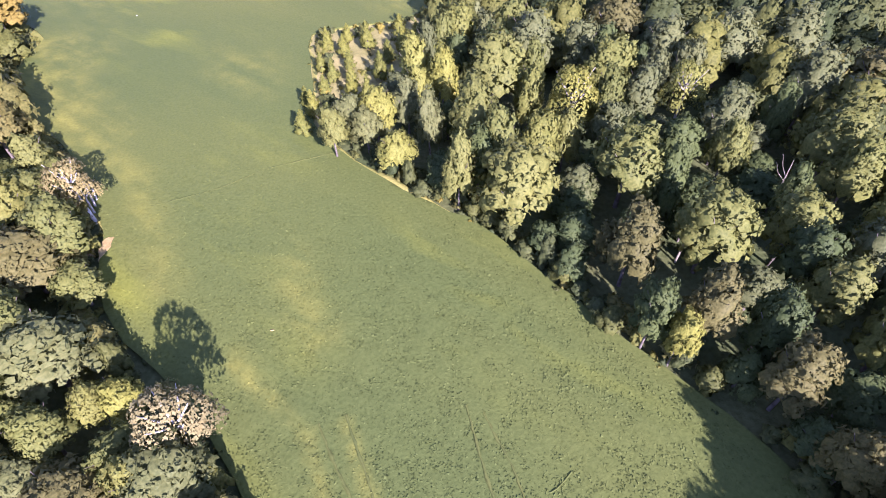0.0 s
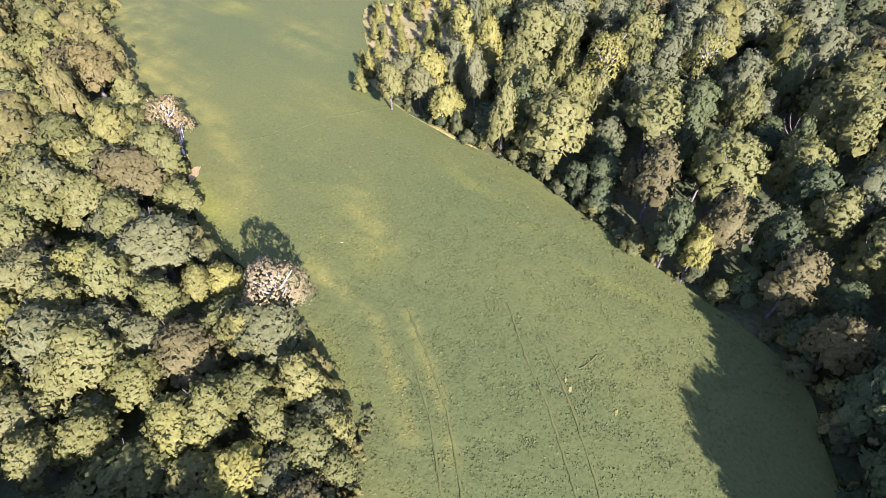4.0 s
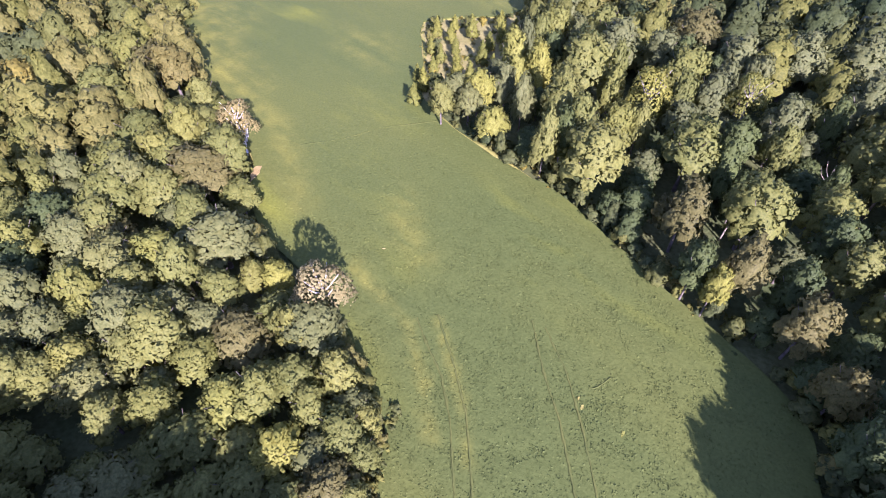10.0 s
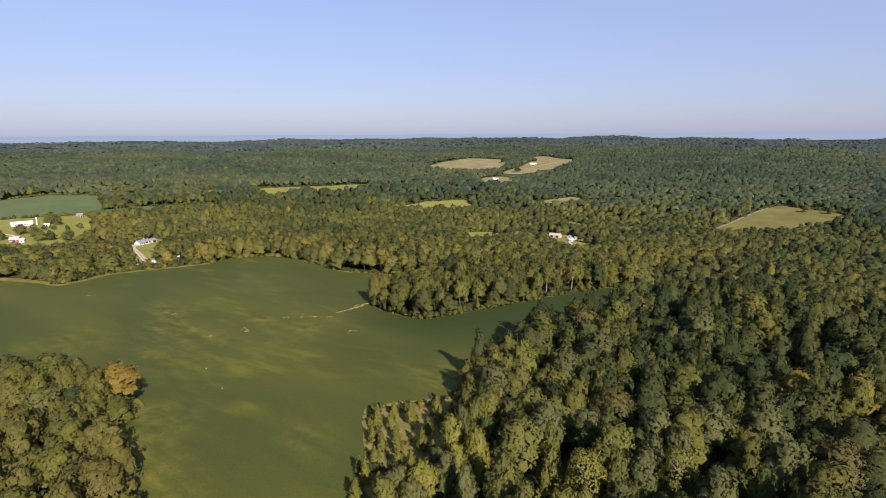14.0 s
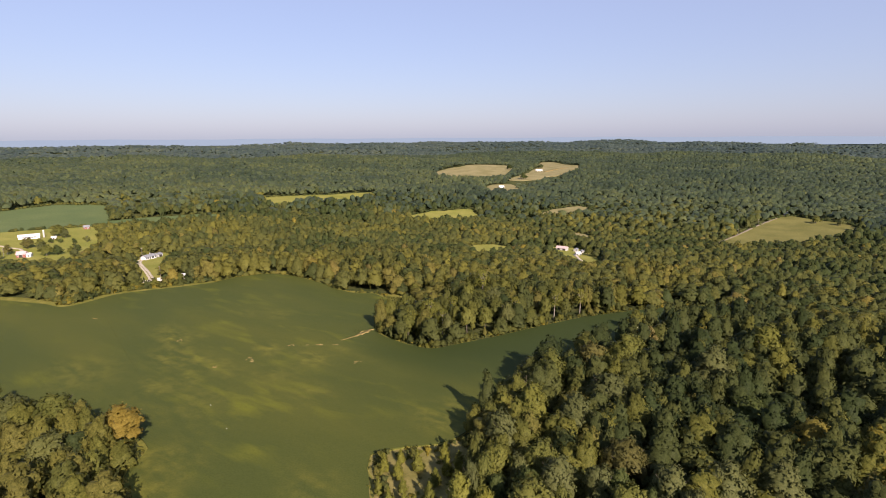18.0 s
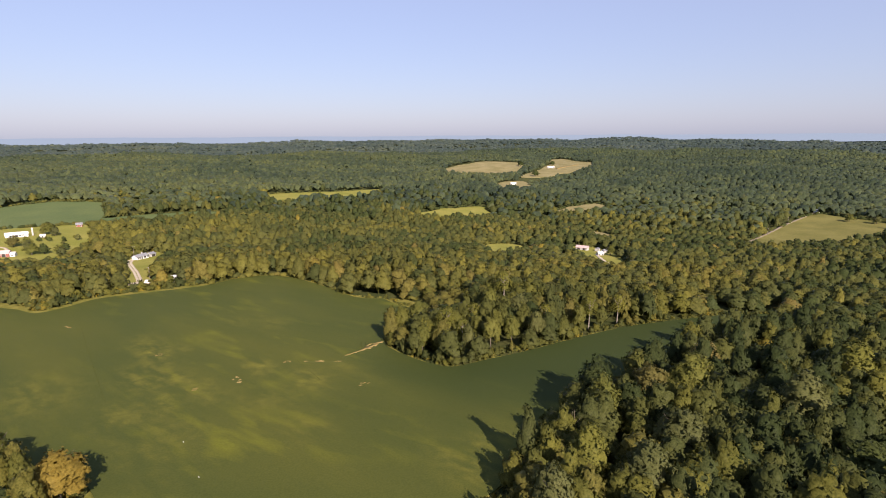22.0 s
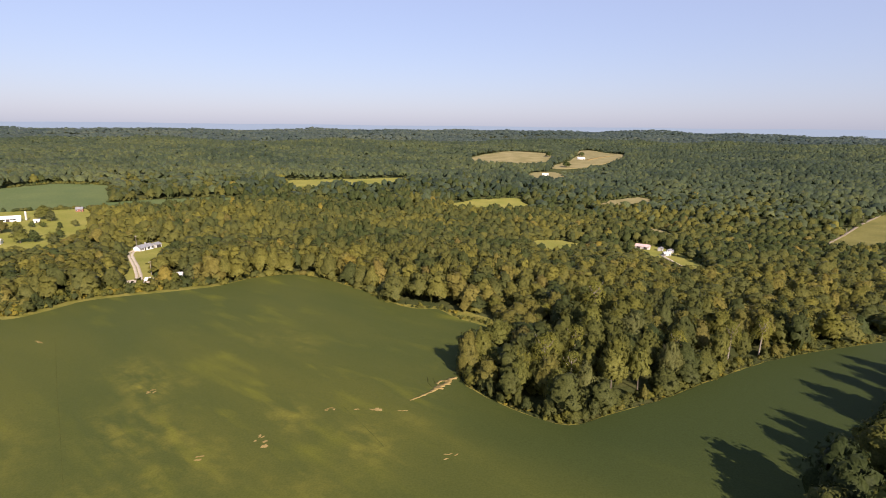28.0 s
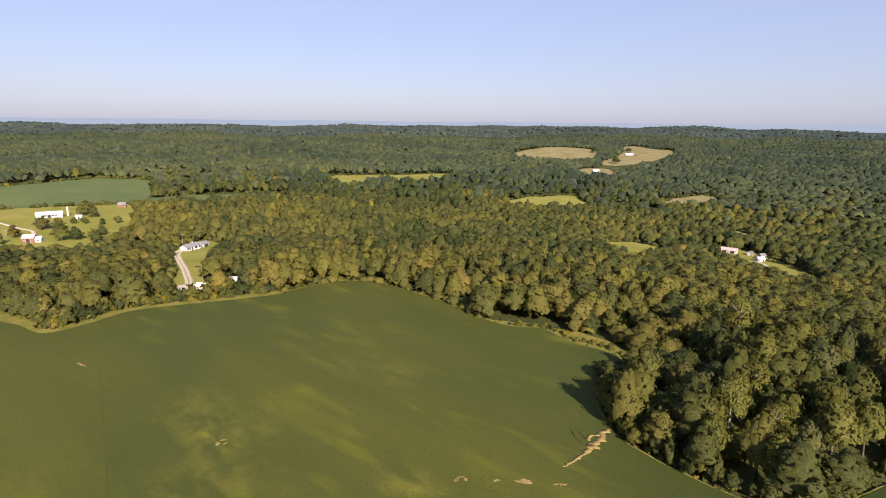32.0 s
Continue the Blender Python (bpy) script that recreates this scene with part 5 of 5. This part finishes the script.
def house(name, x, y, turn, l, w, eave, ridge, wall, roof, label, category="house", openings=(), chimney=False, over=0.4):
    """A gabled building > wall, roof (> chimney), windows (> pane) and doors. openings: side, along, width, height, sill, kind."""
    root = new(name)
    root.empty_display_size = 0.5
    z = min(float(height(x + a, y + b)) for a in (-l / 3, l / 3) for b in (-w / 3, w / 3)) + 0.25
    root.matrix_world = pose(x, y, z, 0, 0, turn)
    v = [(sx * l / 2, sy * w / 2, zz) for sx in (-1, 1) for sy in (-1, 1) for zz in (-1.2, eave)] + [(-l / 2, 0, ridge), (l / 2, 0, ridge)]
    f4 = [(0, 1, 5, 4), (2, 6, 7, 3), (0, 2, 3, 1), (4, 5, 7, 6)]
    f3 = [(1, 3, 8), (5, 9, 7)]
    part("wall", mesh_of("wall", [(np.array(v), np.array(f4)), (np.zeros((0, 3)), np.array(f3) - 10)], wall), root)
    rf = part("roof", mesh_of("roof", [gable(l, w, eave, ridge, over)], roof), root)
    if chimney:
        part("chimney", from_bm("chimney", box(0.7, 0.7, 1.6, l * 0.22, w * 0.12, ridge - 0.6), CONCRETE), rf)
    for side, along, ow, oh, sill, kind in openings:
        sy = -1 if side == "front" else 1
        fr = part("door" if kind == "door" else "window", from_bm(kind, box(ow + 0.25, 0.12, oh + 0.25, along, sy * (w / 2 + 0.04), sill - 0.12), WHITE if wall is not WHITE else CONCRETE), root)
        part("leaf" if kind == "door" else "pane", from_bm("pane", box(ow, 0.14, oh, along, sy * (w / 2 + 0.06), sill), DARK if kind == "door" else PANE), fr)
    return tagged(root, label, category, "farm buildings")


RANCH = [("front", -4.9, 1.0, 1.1, 0.9, "window"), ("front", -3.2, 1.2, 1.2, 0.9, "window"), ("front", -1.2, 1.0, 2.05, 0.1, "door"), ("front", 1.8, 2.0, 1.4, 0.8, "window"), ("front", 4.8, 1.2, 1.2, 0.9, "window")]
house("ranch_house", -283, 450, 75, 11.5, 6, 2.45, 4.0, WHITE, GREYROOF, "long white ranch house with a grey shingle roof", openings=RANCH, chimney=True)
house("carport", -280.2, 460.5, 75, 5, 5.5, 2.5, 3.6, CONCRETE, GREYROOF, "grey carport beside a white ranch house", "carport", [("front", 0, 3.6, 2.1, 0.05, "door")])
SMALL = [("front", -2, 1.0, 1.1, 1.0, "window"), ("front", 1.5, 1.0, 2.0, 0.1, "door")]
house("cottage", -211, 366, 20, 7, 5, 2.4, 3.7, CONCRETE, PALEROOF, "small grey cottage with a pale roof under trees by the field", openings=SMALL)
house("shed", -203, 367, 35, 3.4, 3, 2.1, 3.0, WHITE, PALEROOF, "small white shed under trees", "shed", [("front", 0, 1.4, 1.9, 0.05, "door")])
house("white_barn", -441, 513, 38, 17.5, 6.5, 2.8, 4.8, WHITE, PALEROOF, "long white barn with a pale metal roof", "barn", [("front", a, 1.6, 1.3, 1.6, "window") for a in (-4.6, -2.6, 2.6, 4.6)] + [("front", 0, 2.4, 2.6, 0.05, "door")])
house("red_barn", -387, 437, 20, 6.8, 5.5, 3.2, 5.2, REDWALL, PINKROOF, "red barn with a faded red roof", "barn", [("front", 0, 2.6, 2.8, 0.05, "door"), ("front", -2.5, 0.9, 0.9, 1.8, "window")])
house("white_annex", -382, 439, 20, 3.4, 4.5, 2.4, 3.8, WHITE, PALEROOF, "white annex beside a red barn", "house", [("front", 0, 0.9, 1.0, 0.9, "window")])
house("lawn_shed", -417, 515, 30, 4, 3.4, 2.2, 3.2, WHITE, PALEROOF, "small white shed on a lawn", "shed", [("front", 0, 1.2, 1.8, 0.05, "door")])
house("cabin", -426, 577, 30, 5.8, 5, 2.6, 4.2, REDWALL, GREYROOF, "small cabin with a grey roof at a lawn's edge", "house", SMALL)
house("long_shed", 105, 587, -30, 12, 6.5, 3.0, 4.6, CONCRETE, PINKROOF, "long shed with a faded red roof in a valley", "shed", [("front", -3, 3, 2.8, 0.05, "door"), ("front", 3, 3, 2.8, 0.05, "door")])
house("farmhouse", 116, 556, 15, 5.5, 4.5, 2.4, 3.7, CONCRETE, PALEROOF, "pale farmhouse with a pale roof in a valley", openings=SMALL, chimney=True)
house("farm_outbuilding", 125, 574, 25, 5, 4, 2.4, 3.5, CONCRETE, GREYROOF, "small grey outbuilding in a valley", "shed", SMALL[1:])
house("farm_outbuilding", 119, 581, 60, 4, 4, 2.8, 3.6, CONCRETE, GREYROOF, "small pale outbuilding with a grey roof in a valley", "shed", SMALL[:1])
house("hilltop_house", 196, 1464, 2, 17, 8, 3.4, 5.6, WHITE, PALEROOF, "distant white house with a pale roof on a hill", openings=[("front", a, 1.8, 1.5, 0.9, "window") for a in (-7, -3, 6)] + [("front", 1.5, 1.2, 2.1, 0.1, "door")])
house("clearing_house", 75, 1137, 0, 11, 7, 3.2, 5.0, WHITE, PALEROOF, "distant pale house in a clearing", openings=[("front", a, 1.8, 1.5, 0.9, "window") for a in (-4, 4)])
house("roadside_shed", 492, 838, 30, 9, 7, 3, 4.8, WHITE, PALEROOF, "small white shed beside a farm road", "shed", SMALL)

silo = new("silo")
silo.matrix_world = pose(-433, 522.5, float(height(-433, 522.5)))
part("body", mesh_of("body", [tube([(0, 0, -0.5), (0, 0, 4), (0, 0, 7.0)], [0.8, 0.8, 0.8], 20)], CONCRETE), silo)
part("dome", mesh_of("dome", [tube([(0, 0, 7.0), (0, 0, 7.5), (0, 0, 7.9), (0, 0, 8.0)], [0.84, 0.7, 0.4, 0.03], 20)], PALEROOF), silo, "pale metal dome")
tagged(silo, "slim grey concrete silo at the end of a barn", "silo")


def pole(x, y, tall=8.5, label="grey wooden utility pole beside a lane"):
    root = new("utility_pole")
    root.matrix_world = pose(x, y, float(height(x, y)), 0, 0, 35)
    part("post", mesh_of("post", [tube([(0, 0, -0.5), (0, 0, tall / 2), (0, 0, tall)], [0.17, 0.15, 0.12], 8)], TIMBER), root)
    part("crossarm", from_bm("crossarm", box(2.2, 0.14, 0.16, 0, 0.14, tall - 0.7), TIMBER), root)
    for s in (-0.9, 0.9):
        part("insulator", from_bm("insulator", box(0.12, 0.12, 0.2, s, 0.14, tall - 0.53), CONCRETE), root)
    return tagged(root, label, "utility pole", "utility poles")


for x, y in ((-294, 459), (-230, 374), (-399, 432), (346, 690), (313, 617), (410, 764), (470, 824)):
    pole(x, y)

for o in (-1.25, 1.25):
    ribbon("driveway", [(-287 + o, 449), (-285 + o, 439), (-280 + o, 430), (-255 + o, 398), (-237 + o, 373), (-229 + o, 361)], 1.7, 0.5, GRAVEL, "pale gravel wheel strip of a driveway", "driveway", 2.0, 0.1)
sheet("gravel_pad", smoothed([(-234, 354), (-234, 361), (-227, 364), (-220, 362), (-218, 357), (-224, 352)], 1.5, 0.2), 3, 0.4, GRAVEL, "pale gravel pad at the end of a driveway", "gravel")
ribbon("farm_lane", [(-460, 484), (-443, 477), (-428, 470), (-412, 466), (-395, 450)], 2.6, 0.55, GRAVEL, "pale gravel lane across a lawn", "lane")
ribbon("valley_lane", [(113, 560), (112, 535), (111, 508), (114, 482), (124, 462)], 2.8, 0.55, GRAVEL, "pale gravel lane in a valley", "lane")
ribbon("farm_road", [(262, 606), (283, 628), (345, 692), (400, 752), (470, 820), (510, 852)], 3.4, 0.8, ROAD, "tan gravel farm road beside a pasture", "road", 4, 0.1)
ribbon("hill_track", [(205, 1440), (225, 1470), (250, 1520), (270, 1550), (290, 1590)], 9.0, 1.4, SOIL, "tan dirt track on a distant hill pasture", "track", 8, 0.3)


def parked_van(x, y, turn):
    root = new("parked_van")
    root.matrix_world = pose(x, y, float(height(x, y)) + 0.42, 0, 0, turn)
    bm = box(4.6, 1.85, 1.1, 0, 0, 0.35)
    top = bmesh.ops.create_cube(bm, size=1)["verts"]
    bmesh.ops.scale(bm, vec=(3.0, 1.65, 0.7), verts=top)
    bmesh.ops.translate(bm, vec=(-0.4, 0, 1.75), verts=top)
    part("body", from_bm("body", bm, WHITE), root)
    part("windscreen", from_bm("windscreen", box(0.1, 1.4, 0.5, 1.12, 0, 1.5), PANE), root)
    for a in (-1.5, 1.5):
        for b in (-0.85, 0.85):
            part("wheel", mesh_of("wheel", [tube([(a, b - 0.11, 0.34), (a, b, 0.34), (a, b + 0.11, 0.34)], [0.33, 0.34, 0.33], 12)], DARK), root)
    return tagged(root, "white van parked on a pale gravel pad", "van", "parked vehicles")


parked_van(-222, 359, 20)

# trees that stand free on lawns and pastures
for x, y, w, tall, kind in ((-422, 531, 13, 12, "o"), (-412, 525, 9, 9, "g"), (-406, 497, 5, 5, "d"), (-399, 500, 4.5, 4.5, "d"), (-386, 502, 4, 4, "d"), (-380, 511, 5, 6, "g"), (-372, 446, 11, 10, "o"), (-366, 452, 9, 9, "d"),
                            (-405, 443, 8, 9, "t"), (-408, 470, 10, 10, "t"), (-400, 476, 8, 9, "o"), (-392, 466, 9, 8, "g"), (-415, 477, 7, 7, "o"), (-426, 528, 9, 9, "s"), (-355, 455, 8, 8, "o"), (-347, 447, 8, 8, "g"), (-361, 470, 7, 6, "d"), (-390, 520, 3, 3, "o"), (-395, 512, 3.5, 3, "d"), (-409, 508, 3, 3, "o"), (-378, 490, 4, 4, "s"), (126, 556, 10, 11, "o"), (133, 546, 9, 9, "g"), (-205, 355, 7, 7, "o"), (-198, 358, 8, 9, "g"), (-210, 357, 4, 4, "d"), (-397, 424, 7, 8, "g"), (487, 762, 12, 10, "o"), (508, 742, 11, 10, "g"), (139, 1305, 18, 14, "d"), (214, 1560, 16, 12, "d"), (120, 1500, 20, 14, "d"), (-300, 472, 9, 11, "o"), (-292, 476, 9, 12, "g")):
    tree("lawn_tree", x, y, kind, 9, w, tall, f"{KIND_NAMES[kind]} broadleaf tree standing free in open grass", "free-standing trees")

# bare snags
for x, y, tall in ((16, 157, 12), (50, 62, 10), (33, 52, 10), (-20, 245, 9)):
    r = np.random.default_rng(int(x + 70))
    root = new("dead_tree")
    root.matrix_world = pose(x, y, float(height(x, y)))
    part("trunk", mesh_of("trunk", [tube([(0, 0, -0.3), (0.2, 0, tall * 0.5), (0.1, 0.2, tall)], [0.17, 0.12, 0.04])], SNAG_BARK), root)
    for k in range(5):
        w, z = k * 1.3 + r.uniform(0, 1), tall * r.uniform(0.5, 0.85)
        e = r.uniform(1.2, 2.4)
        part("limb", mesh_of("limb", [tube([(0.15, 0.05, z), (math.cos(w) * e * 0.6, math.sin(w) * e * 0.6, z + e * 0.7), (math.cos(w) * e, math.sin(w) * e, z + e * 1.5)], [0.07, 0.045, 0.015], 5)], SNAG_BARK), root)
    tagged(root, "bare grey-white dead tree among green woodland", "dead tree", "dead trees")

# pale trunks leaning out over the washed bank
for x, y, turn, tall in ((-57.5, 66.5, 35, 8), (-57, 65, 50, 7), (-58, 68, 20, 6)):
    root = new("leaning_dead_trunk")
    root.matrix_world = pose(x, y, float(height(x, y)) - 0.2, 0, 9, -turn)
    part("trunk", mesh_of("trunk", [tube([(0, 0, 0), (0.15, 0.1, tall * 0.5), (0, 0.2, tall)], [0.2, 0.15, 0.07])], PALE_BARK, smooth=True), root)
    part("limb", mesh_of("limb", [tube([(0.1, 0.1, tall * 0.6), (0.5, 0.6, tall * 0.75), (0.7, 1.0, tall * 0.95)], [0.08, 0.05, 0.02], 5)], PALE_BARK, smooth=True), root)
    tagged(root, "pale bare trunk leaning over a washed field bank", "dead tree", "dead trees")

# the farthest hills, with a faint glow put in for the haze over them
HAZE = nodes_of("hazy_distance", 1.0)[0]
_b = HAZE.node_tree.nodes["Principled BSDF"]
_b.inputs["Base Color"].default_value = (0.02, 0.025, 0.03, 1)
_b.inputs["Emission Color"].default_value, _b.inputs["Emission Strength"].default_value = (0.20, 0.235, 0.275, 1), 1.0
az = np.radians(np.linspace(-60, 60, 241))
rows = []
for dist, z0, amp in ((3950, 36, 3), (4350, 64, 5), (4740, 78, 3)):
    zz = z0 + amp * (np.sin(az * 23 + dist) * 0.6 + np.sin(az * 61 + dist * 2) * 0.3 + rng.normal(0, 0.12, len(az)))
    rows.append(np.c_[np.sin(az) * dist, np.cos(az) * dist, zz])
i = np.arange(240)
tagged(new("backdrop", mesh_of("backdrop", [(np.concatenate(rows), np.concatenate([np.stack([k * 241 + i, k * 241 + i + 1, (k + 1) * 241 + i + 1, (k + 1) * 241 + i], 1) for k in range(2)]))], HAZE, smooth=True)), "wooded ridges at the horizon, hazed blue-grey by a faint glow", "backdrop", kind="structure")
